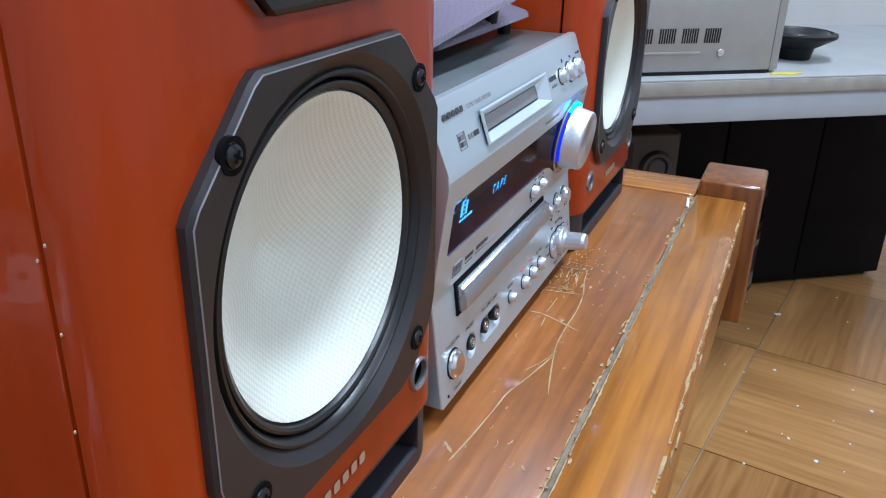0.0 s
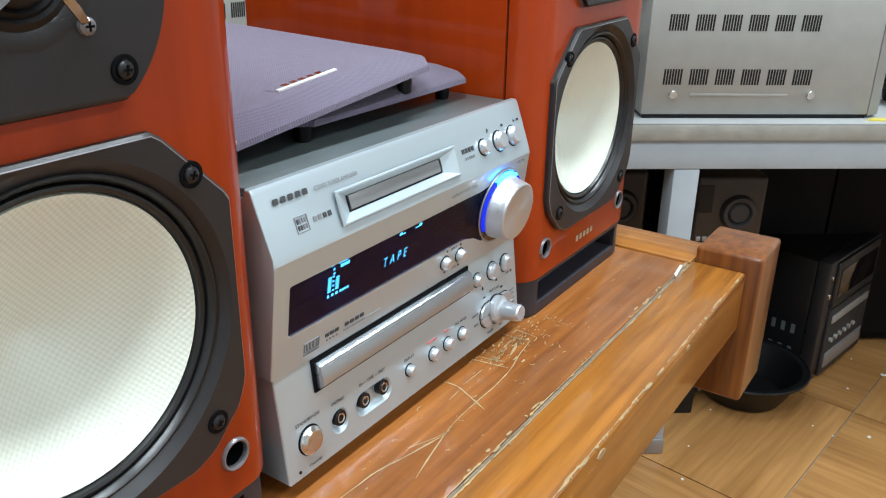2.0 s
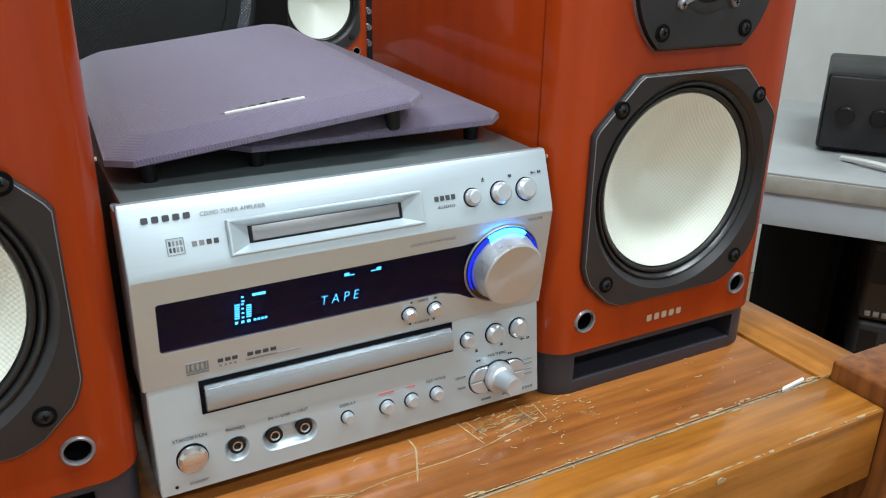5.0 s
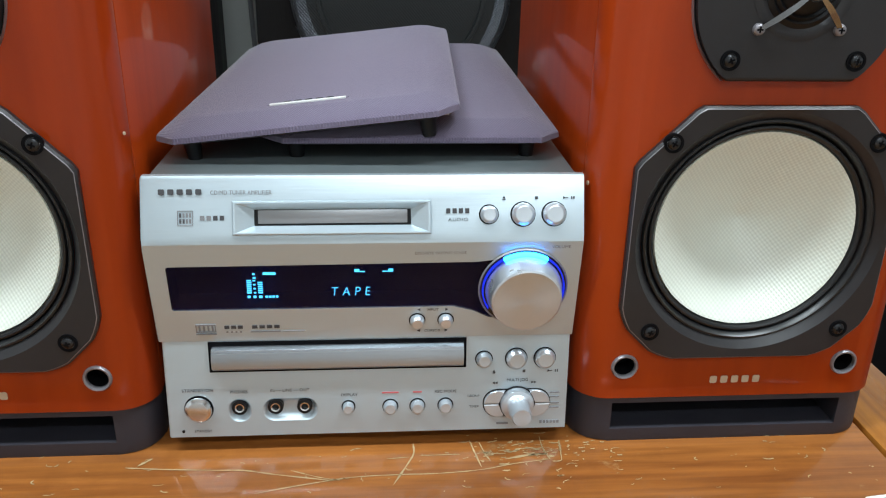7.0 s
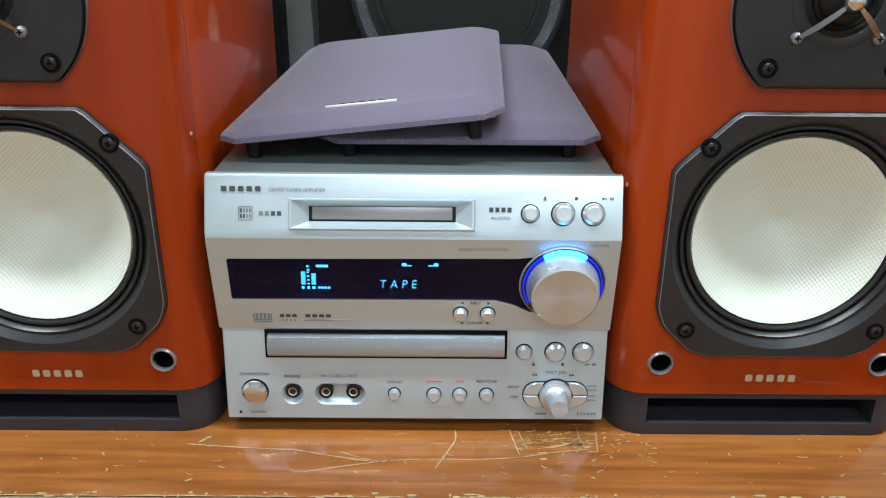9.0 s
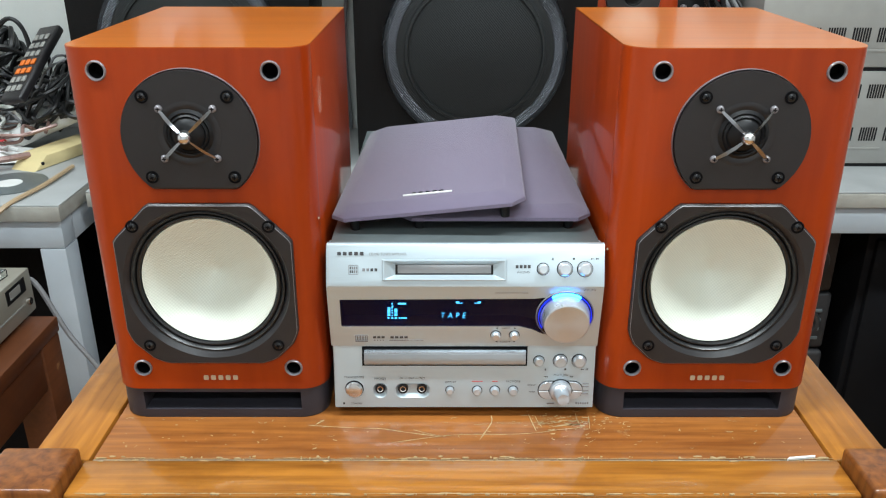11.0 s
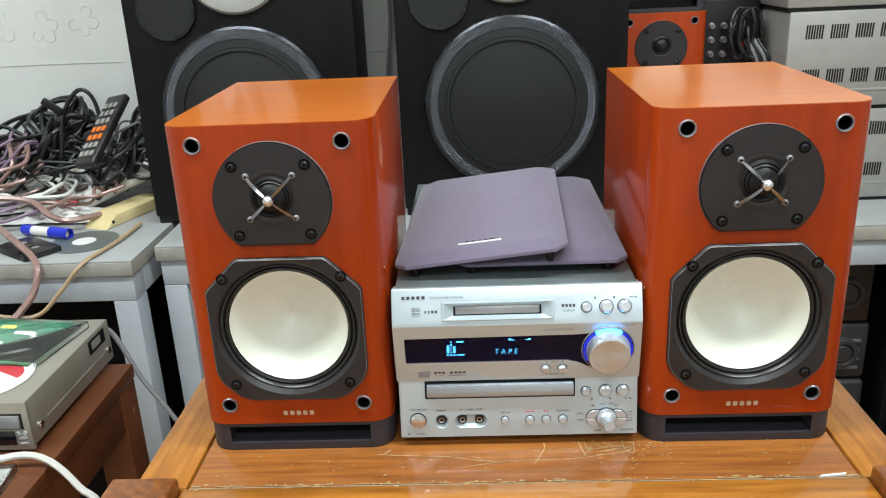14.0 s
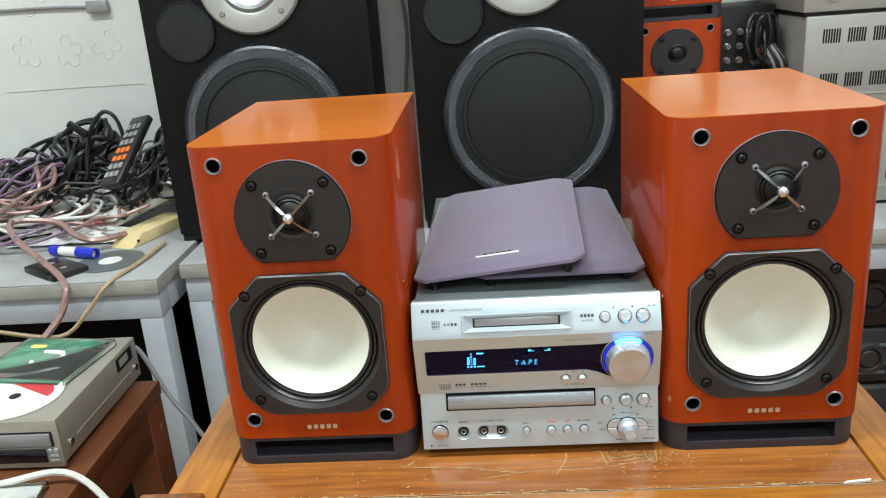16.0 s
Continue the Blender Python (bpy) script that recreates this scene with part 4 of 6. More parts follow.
part("jog_dial", lathe(B(), [(0.0087, 0), (0.0087, -0.0030), (0.0082, -0.0044), (0.0064, -0.0052), (0.0056, -0.0062), (0.0052, -0.0150), (0.0051, -0.0168), (0.0045, -0.0180), (0, -0.0178)], 48), KNOB, U, "silver jog dial", mj, smooth=25)

# minidisc slot: bevelled frame, door and dark gap
SX0, SX1, SZ0, SZ1 = -0.0617, 0.0305, 0.1197, 0.1357
zs = (SZ0 + SZ1) / 2
ms = on_face((SX0 + SX1) / 2, zs)
w, h = (SX1 - SX0) / 2, (SZ1 - SZ0) / 2
bm = B()
rows = []
for a, c, y in ((w, h, 0.0), (w - 0.0006, h - 0.0006, -0.0009), (w - 0.0014, h - 0.0012, -0.0009), (w - 0.0095, h - 0.0042, 0.0035), (w - 0.0095, h - 0.0042, 0.0046)):
    rows.append([bm.verts.new((sx * a, y, sz * c)) for sx, sz in ((-1, -1), (1, -1), (1, 1), (-1, 1))])
for a, b in zip(rows, rows[1:]):
    for i in range(4):
        bm.faces.new((a[i], a[(i + 1) % 4], b[(i + 1) % 4], b[i]))
cut_out(fascia, box(B(), -w + 0.0010, w - 0.0010, -0.01, 0.0046, -h + 0.0010, h - 0.0010), ms)
part("slot_frame", bm, SILVER, U, "bevelled silver disc slot frame", ms @ pose(0, -0.0012, 0), smooth=0)
part("slot_recess", box(B(), -w + 0.0095, w - 0.0095, -0.0002, 0.0004, -h + 0.0040, h - 0.0040), BLACK, U, "", ms @ pose(0, 0.0032, 0), smooth=0)
part("slot_door", box(B(), -w + 0.0112, w - 0.0112, -0.0012, 0.0004, -h + 0.0052, h - 0.0044, 0.0003), SILVER_D, U, "grey shutter in the slot", ms @ pose(0, 0.0032, 0))

# disc tray
TX0, TX1, TZ0, TZ1 = -0.0790, 0.0490, Z(0.4952), Z(0.5098)
mt = on_face((TX0 + TX1) / 2, (TZ0 + TZ1) / 2)
w, h = (TX1 - TX0) / 2, (TZ1 - TZ0) / 2
part("tray_gap", box(B(), -w - 0.0006, w + 0.0004, -0.0009, 0.003, -h - 0.0002, h + 0.0012), MATTE, U, "", mt, smooth=0)
part("disc_tray", prism(B(), [(-0.0022, -h + 0.0012), (-0.0048, -h + 0.0030), (-0.0052, 0.0), (-0.0040, h - 0.0020), (-0.0022, h - 0.0008), (0.002, h - 0.001), (0.002, -h + 0.0012)], -w + 0.0012, w - 0.0012, "x", 0.0005), TRAYM, U, "silver disc tray front", mt)

# print on the face


def ink(text, x, z, size, align="CENTER", material=None, sx=1.0, spacing=1.05):
    lettering("printed_text", text, size, material or INK, U, on_face(x, z, 0.0004) @ FACE, align, spacing, sx=sx)


def mark(x, z, w, h, material=None, name="printed_mark"):
    part(name, box(B(), -w / 2, w / 2, -0.0004, 0.0002, -h / 2, h / 2), material or INK_G, U, "", on_face(x, z), smooth=0)


def arrow(x, z, size, turn, material=None):
    """A small printed triangle; turn 0 points up."""
    c, q_ = math.cos(radians(turn)), math.sin(radians(turn))
    pts = [(px * c - pz * q_, px * q_ + pz * c) for px, pz in ((-size / 2, -size / 2), (size / 2, -size / 2), (0, size / 2))]
    part("printed_arrow", prism(B(), pts, -0.0004, 0.0002), material or INK, U, "", on_face(x, z), smooth=0)


def transport_marks(x1, x2, x3, z):
    """Eject, stop and play/pause signs."""
    arrow(x1, z + 0.0004, 0.0013, 0)
    mark(x1, z - 0.0007, 0.0014, 0.0004, INK)
    mark(x2, z, 0.0014, 0.0014, INK)
    arrow(x3 - 0.0024, z, 0.0013, -90)
    mark(x3 - 0.0012, z, 0.0010, 0.0003, INK)
    for k in range(2):
        mark(x3 + 0.0010 + 0.0011 * k, z, 0.0005, 0.0013, INK)


bars("wordmark", U, INK, on_face(-0.0853, Z(0.5893), 0.0003) @ FACE, 0.0210, 0.0026, 5, "dark wordmark blocks")
ink("CD/MD TUNER AMPLIFIER", -0.0716, Z(0.5889), 0.0027, "LEFT", INK_G, 0.86)
# square emblem and the bars beside it
for dx, dz, w, h in ((0, 0.0032, 0.0070, 0.0003), (0, -0.0032, 0.0070, 0.0003), (-0.0034, 0, 0.0003, 0.0064), (0.0034, 0, 0.0003, 0.0064)):
    mark(-0.0832 + dx, Z(0.5778) + dz, w, h)
for i in range(4):
    for k in range(2):
        mark(-0.0854 + i * 0.0015, Z(0.5765) + k * 0.0026, 0.0009, 0.0020, INK if i < 2 - k else INK_G)
for i in range(4):
    mark(-0.0755 + i * 0.0030, Z(0.5778), 0.0020, 0.0022, INK if i > 1 else INK_G)
for i in range(4):
    mark(0.0385 + i * 0.0030, Z(0.5802), 0.0020, 0.0024, INK)
ink("AUDIO", 0.0432, Z(0.5762), 0.0022, sx=1.2, spacing=1.2)
ink("VOLUME", 0.0930, Z(0.5632), 0.0023, material=INK_G)
ink("DISCRETE OUTPUT STAGE", 0.0350, Z(0.5605), 0.0020, material=INK_G)
transport_marks(0.0650, 0.0806, 0.0965, Z(0.5858))
transport_marks(0.0640, 0.0796, 0.0950, Z(0.4918))
# disc emblem and two wordmarks over the tray
for dx, dz, w, h in ((0, 0.0024, 0.0096, 0.0005), (0, -0.0018, 0.0096, 0.0005), (-0.0046, 0.0003, 0.0005, 0.0042), (0.0046, 0.0003, 0.0005, 0.0042), (0, -0.0031, 0.0098, 0.0007)):
    mark(-0.0795 + dx, Z(0.5192) + dz, w, h)
for i in range(4):
    mark(-0.0825 + i * 0.0021, Z(0.5195), 0.0009, 0.0030)
for x, w in ((-0.0693, 0.0024), (-0.0660, 0.0024), (-0.0628, 0.0024), (-0.0558, 0.0026), (-0.0522, 0.0026), (-0.0486, 0.0026), (-0.0450, 0.0026)):
    mark(x, Z(0.5200), w, 0.0018, INK)
for x in (-0.0693, -0.0671, -0.0649, -0.0627):
    mark(x, Z(0.5172), 0.0009, 0.0007)
mark(-0.0505, Z(0.5172), 0.0150, 0.0006)
mark(-0.0370, Z(0.5172), 0.0110, 0.0003)
ink("INPUT", 0.0318, Z(0.5285), 0.0020)
ink("CURSOR", 0.0318, Z(0.5160), 0.0020)
for z in (0.5285, 0.5160):
    arrow(0.0250, Z(z), 0.0014, 90)
    arrow(0.0388, Z(z), 0.0014, -90)
ink("STANDBY/ON", -0.0865, Z(0.4850), 0.0024)
ink("STANDBY", -0.0850, Z(0.4625), 0.0019)
part("standby_lamp", disc(B(), 0, 0, 0.0008, -0.0004, 0.0004, 14), BLACK, U, "", on_face(-0.0950, Z(0.4625)))
ink("PHONES", -0.0660, Z(0.4838), 0.0023)
ink("IN — LINE — OUT", -0.0405, Z(0.4842), 0.0023)
ink("DISPLAY", -0.0105, Z(0.4808), 0.0022)
ink("REC MODE", 0.0390, Z(0.4815), 0.0022)
for x in (0.0105, 0.0245):
    mark(x, Z(0.4815), 0.0085 if x < 0.02 else 0.0045, 0.0007, INK_R)
ink("MULTI JOG", JX, Z(0.4870), 0.0022)
ink("GROUP", 0.0535, Z(0.4785), 0.0018)
ink("TIMER", 0.0540, Z(0.4725), 0.0018)
for x, z in ((0.0962, 0.4795), (0.0962, 0.4770), (0.0962, 0.4735), (0.0962, 0.4710)):
    mark(x, Z(z), 0.0050, 0.0006)
for x, turn in ((0.0640, 90), (0.0654, 90), (0.0842, -90), (0.0856, -90)):
    arrow(x, Z(0.4855), 0.0012, turn)
for i in range(6):
    mark(0.0895 + i * 0.0018, Z(0.4628), 0.0012, 0.0016)
mark(0.0690, Z(0.4625), 0.0060, 0.0010)
mark(0.0815, Z(0.4625), 0.0040, 0.0010)

# ---- the two grilles laid on the amplifier ----


def grille(m, label, pegs):
    g = thing("speaker_grille", m, label, "speaker grille", "pair of removed speaker grilles")
    w, d, c = 0.0748, 0.1258, 0.011
    def octo(w, d, c):
        return [(-w + c, -d), (w - c, -d), (w, -d + c), (w, d - c), (w - c, d), (-w + c, d), (-w, d - c), (-w, -d + c)]
    bm = B()
    rows = []
    for k, z in ((0.0, 0.0), (0.0004, 0.0026), (0.0020, 0.0040), (0.0135, 0.0086), (0.0150, 0.0089)):
        rows.append([bm.verts.new((x, y, z)) for x, y in octo(w - k, d - k, c - k * 0.35)])
    for a, b in zip(rows, rows[1:]):
        for i in range(8):
            bm.faces.new((a[i], a[(i + 1) % 8], b[(i + 1) % 8], b[i]))
    bm.faces.new(rows[-1])
    bm.faces.new(rows[0][::-1])
    part("cloth_panel", bm, CLOTH, g, "purple-grey woven cloth", smooth=25)
    part("backing_frame", prism(B(), octo(w - 0.004, d - 0.004, c), -0.0016, 0.0, "z"), BLACK, g)
    for sx in (-1, 1):
        for sy in (-1, 1):
            part("peg", lathe(B(), [(0.0046, 0), (0.0042, 0.004), (0.0034, pegs), (0, pegs)], 18), BLACK, g, "black plastic peg", pose(sx * 0.0583, sy * 0.1130, -0.001, -90))
    bp = part("badge_plate", box(B(), -0.0190, 0.0190, -0.0012, 0.0010, 0, 0.0012, 0.0003), WHITE, g, "bright silver badge strip", pose(0.0, -0.1040, 0.0086))
    part("badge_shadow", box(B(), -0.0205, 0.0205, 0.0012, 0.0058, 0, 0.0005), CLOTH, bp)
    bars("badge_marks", bp, CHROME, pose(0, 0.0036, 0.0005), 0.0270, 0.0034, 5)
    return g



grille(pose(0.0255, 0.1525, T + 0.1572, 1.0, 0, 0.2), "flat purple-grey cloth speaker grille on pegs on amplifier", 0.0118)
grille(pose(-0.0199, 0.1448, T + 0.1654, 1.03, -6.86, -2.88), "purple-grey cloth speaker grille leaning askew on another", 0.011)

# ---- desks along the north wall ----


def desk(name, x0, x1, y0, y1, top, m, label, legs):
    d = thing(name, m, label, "desk", "grey workbench desks")
    part("desk_top", box(B(), x0, x1, y0, y1, top - 0.003, top, 0.001), DESKTOP, d, "grey laminate top")
    part("edge_band", box(B(), x0, x1, y0 - 0.002, y1, top - 0.026, top - 0.0032, 0.001), EDGE, d, "worn brownish edge")
    part("apron", box(B(), x0 + 0.004, x1 - 0.004, y0 + 0.004, y0 + 0.045, top - 0.072, top - 0.0265, 0.002), DESK, d)
    part("apron", box(B(), x0 + 0.004, x1 - 0.004, y1 - 0.045, y1 - 0.004, top - 0.072, top - 0.0265, 0.002), DESK, d)
    for sx in (x0 + 0.004, x1 - 0.049):
        part("side_apron", box(B(), sx, sx + 0.045, y0 + 0.0455, y1 - 0.0455, top - 0.072, top - 0.0265, 0.002), DESK, d)
    for lx in legs:
        for ly in (y0 + 0.004, y1 - 0.049):
            leg = part("leg", box(B(), lx - 0.0200, lx + 0.0200, ly, ly + 0.045, 0.03, top - 0.0725, 0.002), DESK, d, "blue-grey painted leg")
            part("leg_cap", box(B(), lx - 0.0225, lx + 0.0225, ly - 0.0025, ly + 0.0475, 0.0, 0.0305, 0.003), SILVER_D, leg)
    return d


desk("workbench_desk", -1.75, -0.588, 0.600, 1.065, D, pose(0, 0, 0), "blue-grey painted desk with a cluttered grey laminate top", (-1.6, -0.612))
desk("workbench_desk", -0.574, 0.98, 0.665, 1.065, D, pose(0, 0, 0), "blue-grey painted desk with black loudspeakers on its top", (-0.550, 0.9))

# raised ornament on the wall
bm = B()
rw = random.Random(9)
for gx in range(-3, 2):
    for gz in range(0, 3):
        cx, cz = gx * 0.34 + 0.12, 0.93 + gz * 0.26 + (0.06 if gx % 2 else 0)
        for fx, fz in ((-0.085, -0.05), (0.0, -0.055), (0.085, -0.045), (-0.05, 0.05), (0.045, 0.055)):
            a0 = rw.uniform(0, 6)
            for k in range(5):
                if rw.random() < 0.2:
                    continue
                r = rw.uniform(0.010, 0.014)
                px, pz = cx + fx + 0.021 * math.cos(a0 + k * 1.2566), cz + fz + 0.021 * math.sin(a0 + k * 1.2566)
                lathe(bm, [(r * 0.74, Y1 + 0.0004), (r * 0.84, Y1 - 0.0012), (r * 0.94, Y1 - 0.0012), (r * 1.04, Y1 + 0.0004)], 16, px, pz, (a0 + k * 1.2566 - 2.2, a0 + k * 1.2566 + 2.2))
        for z in (cz - 0.13, cz + 0.13):
            tube(bm, [(cx - 0.15, Y1 - 0.001, z), (cx, Y1 - 0.001, z + 0.001), (cx + 0.15, Y1 - 0.001, z)], 0.0009, 4, 2)
tagged(part("wall_ornament", bm, WALL, bpy.data.objects["wall_north"]), kind="stuff")
bx = thing("junction_box", pose(-0.812, Y1, 1.020), "grey plastic junction box fixed on the wall", "junction box")
part("body", box(B(), -0.022, 0.022, -0.016, 0, -0.012, 0.012, 0.003), SILVER_D, bx)
part("cable_stub", tube(B(), [(-0.022, -0.006, 0), (-0.10, -0.006, 0.004), (-0.3, -0.006, 0.006)], 0.003), CABLES["grey"], bx)

# ---- tall black loudspeakers ----


def big_speaker(x, y, label):
    s = thing("tall_loudspeaker", pose(x, y, D), label, "loudspeaker", "tall black loudspeakers")
    w, zw, r = 0.1945, 0.198, 0.1475
    H2 = 0.68
    bm = box(B(), -w, w, 0, 0.14, 0.014, H2, 0.003)
    part("cabinet", bm, VENEER, s, "black wood-grain cabinet")
    for sx in (-1, 1):
        for yy in (0.025, 0.115):
            part("foot", box(B(), sx * 0.17 - 0.022, sx * 0.17 + 0.022, yy - 0.02, yy + 0.02, 0, 0.014, 0.002), BLACK, s)
    wf = part("woofer_ring", lathe(B(), [(r - 0.028, -0.004), (r - 0.020, -0.015), (r - 0.008, -0.017), (r, -0.012), (r + 0.003, 0)], 72, 0, zw), TRIM, s, "dark perforated trim ring")
    part("woofer_mesh", lathe(B(), [(r - 0.020, -0.0145), (r - 0.06, -0.020), (r - 0.1, -0.023), (0.03, -0.0245), (0, -0.025)], 72, 0, zw), MESH, wf, "black perforated metal grille", smooth=60)
    part("mesh_ridge", lathe(B(), [(0.107, -0.0175), (0.108, -0.0205), (0.113, -0.0200), (0.114, -0.0165)], 64, 0, zw), MESH, wf)
    part("perforation", lathe(B(), [(r - 0.024, -0.0110), (r - 0.0200, -0.0158), (r - 0.0080, -0.0178), (r - 0.004, -0.0152)], 72, 0, zw), RINGMESH, wf)
    pt = part("port_cover", lathe(B(), [(0, -0.003), (0.040, -0.003), (0.046, -0.005), (0.050, -0.005), (0.052, 0)], 48, -0.120, 0.3755), TRIM, s, "round dark tweeter cover")
    part("port_mesh", lathe(B(), [(0, -0.0052), (0.045, -0.0048)], 40, -0.120, 0.3755), MESH, pt)
    md_ = part("midrange_ring", lathe(B(), [(0.052, -0.006), (0.056, -0.009), (0.084, -0.009), (0.088, -0.005), (0.088, 0)], 64, 0.0, 0.4515), CASEGREY, s, "pale metal midrange ring")
    part("midrange_surround", lathe(B(), [(0.053, -0.006), (0.046, -0.011), (0.040, -0.006)], 48, 0.0, 0.4515), SILVER_D, md_)
    part("midrange_cone", lathe(B(), [(0.041, -0.006), (0.02, 0.006), (0.012, -0.001), (0, -0.004)], 48, 0.0, 0.4515), SILVER_D, md_)
    for a in (45, 135, 225, 315):
        part("ring_screw", disc(B(), 0.071 * math.cos(radians(a)), 0.4515 + 0.071 * math.sin(radians(a)), 0.005, -0.011, -0.008, 12), SILVER_D, md_)
    return s


big_speaker(-0.4185, 0.79, "tall black loudspeaker with a perforated woofer cover on the desk")
big_speaker(0.0385, 0.79, "tall black loudspeaker with a pale midrange ring on the desk")
single("hanging_wire", tube(B(), [(-0.22, 1.06, 1.2 + ZS), (-0.215, 1.04, 0.9 + ZS), (-0.19, 1.02, 0.82 + ZS), (-0.185, 1.03, 0.74 + ZS), (-0.2, 1.045, 0.6 + ZS), (-0.195, 1.045, D + 0.004)], 0.004), CABLES["grey"], pose(0, 0, 0), "grey wire hanging down the wall behind loudspeakers", "wire")

# the second pair of cherry speakers, stacked
SMALL = Matrix.Scale(0.952, 4)  # these are a slightly smaller model
low = copy_thing(right_speaker, pose(0.3010, 0.85, D + 0.0560) @ SMALL)
tagged(low, "cherry bookshelf speaker stacked beneath another on the desk", "loudspeaker", "stacked cherry speakers")
high = copy_thing(right_speaker, pose(0.3010, 0.85, D + 0.0560 + 0.2772) @ SMALL)
tagged(high, "cherry bookshelf speaker stacked on top of another", "loudspeaker", "stacked cherry speakers")
for stacked in (low, high):
    bare = set()
    for ob in stacked.children_recursive:
        if ob.name.split(".")[0] in ("guard_arm", "arm_screw", "plug"):
            bare.add(ob.name)
            bare.update(piece.name for piece in ob.children_recursive)
    for name in sorted(bare):
        bpy.data.objects.remove(bpy.data.objects[name])
single("wooden_block", box(B(), 0.215, 0.387, 0.845, 1.06, 0, 0.0558, 0.002), STOOLW, pose(0, 0, D), "brown wooden block under the stacked speakers", "block")


def receiver(m, w, h, d, label, group="grey receivers"):
    """Side face towards -y: rows of slits, two screws, a pressed rib."""
    r = thing("stereo_receiver", m, label, "receiver", group)
    part("cover", box(B(), 0, w, 0, d, 0.006, h, 0.0025), CASEGREY, r, "pale grey sheet metal cover")
    part("base_tray", box(B(), 0.003, w - 0.003, 0.003, d - 0.003, 0.0, 0.0058), BLACK, r)
    n = 6
    pitch = (w - 0.115) / n
    for z in (0.355, 0.80):
        for g in range(n):
            for s in range(7):
                x = 0.028 + g * pitch + s * pitch * 0.105
                part("vent_slit", prism(B(), [(x, h * z - 0.0115), (x + 0.0026, h * z - 0.0115), (x + 0.0034, h * z + 0.0115), (x + 0.0008, h * z + 0.0115)], -0.0006, 0.0002), BLACK, r, smooth=0)
    for x in (0.045, w - 0.115 + 0.02):
        part("case_screw", disc(B(), x, h * 0.205, 0.0062, -0.004, 0.0, 18), CHROME, r)
    part("pressed_rib", box(B(), 0.07, w - 0.13, -0.0012, 0.0, h * 0.19, h * 0.215, 0.0005), CASEGREY, r)
    part("front_bezel", prism(B(), [(w, 0.0), (w + 0.022, 0.012), (w + 0.026, d - 0.01), (w, d)], 0.004, h - 0.002, "z", 0.001), CASEGREY, r, "pinkish silver front")
    return r


receiver(pose(0.502, 0.80, D), 0.36, 0.1635, 0.26, "pale grey metal stereo receiver, side with vents outward, on desk")
receiver(pose(0.500, 0.80, D + 0.1640), 0.36, 0.1645, 0.26, "pale grey metal stereo receiver stacked on another")
receiver(pose(0.494, 0.80, D + 0.3290), 0.36, 0.14, 0.26, "pale grey metal stereo receiver at the top of a stack")

# rear panel of an amplifier with its sockets, and the coil of mains lead hung on it
pn = thing("amplifier_back", pose(0.392, 0.93, D), "grey amplifier back with rows of sockets", "amplifier")
part("panel", box(B(), 0, 0.10, 0, 0.12, 0, 0.345, 0.002), BLACK, pn)
for i in range(2):
    for k in range(9):
        part("socket", lathe(B(), [(0.0014, -0.012), (0.0040, -0.012), (0.0046, -0.004), (0.0060, -0.003), (0.006, 0)], 14, 0.016 + i * 0.022, 0.10 + k * 0.025), SILVER_D if (i + k) % 3 else SOCKET, pn)
part("red_terminal", box(B(), 0.062, 0.094, -0.010, 0, 0.262, 0.285, 0.002), BLACK, pn)
for k in range(2):
    part("terminal_tab", box(B(), 0.066 + k * 0.014, 0.075 + k * 0.014, -0.014, -0.01, 0.262, 0.270, 0.001), RED, pn)
rc = random.Random(3)
coil = []
for i in range(60):
    a = i * 0.55
    r = 0.030 + 0.008 * rc.random()
    coil.append((0.458 + 0.5 * r * math.cos(a) + 0.012 * math.sin(i * 0.13), 0.905 - 0.012 * rc.random() - 0.0003 * i, 0.70 + ZS + 1.2 * r * math.sin(a)))
single("coiled_lead", tube(B(), coil, 0.0032, 6, 4), CABLES["black"], pose(0, 0, 0), "coiled black mains lead hung behind the amplifier", "cable")
for k in range(5):
    single("loose_lead", tube(B(), [(0.455 + 0.006 * k, 0.89, 0.69 + ZS), (0.472 + 0.006 * k, 0.885 - 0.004 * k, 0.655 + ZS), (0.480 + 0.003 * k, 0.89, 0.62 + ZS), (0.481 + 0.003 * k, 0.90, D + 0.006)], 0.0032), CABLES["grey" if k % 2 else "black"], pose(0, 0, 0), "black lead dropping behind the receivers", "cable", "loose leads")

# ---- clutter on the left desk ----


def cable(pts, r, tint, label, closed=False):
    return single("cable", tube(B(), pts, r, 6, 5), CABLES[tint], pose(0, 0, 0), label, "cable", "tangled cables")


rc = random.Random(21)


def tangle(cx, cy, cz, sx, sy, sz, n, r, tint, label, loops=5):
    pts = []
    for i in range(n):
        a = i * 2 * math.pi * loops / n
        k = 0.75 + 0.4 * rc.random()
        pts.append((cx + sx * k * math.cos(a) + 0.2 * sx * math.sin(a * 0.37), cy + sy * k * math.sin(a), max(D + r, D + 1.16 * (cz - D) + 0.006 + 1.1 * sz * (rc.random() - 0.35) + 0.4 * sz * math.sin(a + 1))))
    return cable(pts, r * (0.8 if tint != "black" else 0.9), tint, label)


tangle(-0.90, 0.97, D + 0.075, 0.055, 0.04, 0.075, 44, 0.0050, "black", "bundle of black cable in a heap", 6)
tangle(-0.83, 0.99, D + 0.070, 0.07, 0.05, 0.085, 48, 0.0042, "black", "tangled black cable in a heap", 6)
tangle(-0.73, 0.93, D + 0.065, 0.05, 0.06, 0.070, 48, 0.0042, "black", "tangled black cable beside the loudspeaker", 6)
tangle(-0.71, 0.97, D + 0.100, 0.05, 0.06, 0.060, 40, 0.0030, "grey", "tangled grey cable in a heap", 5)
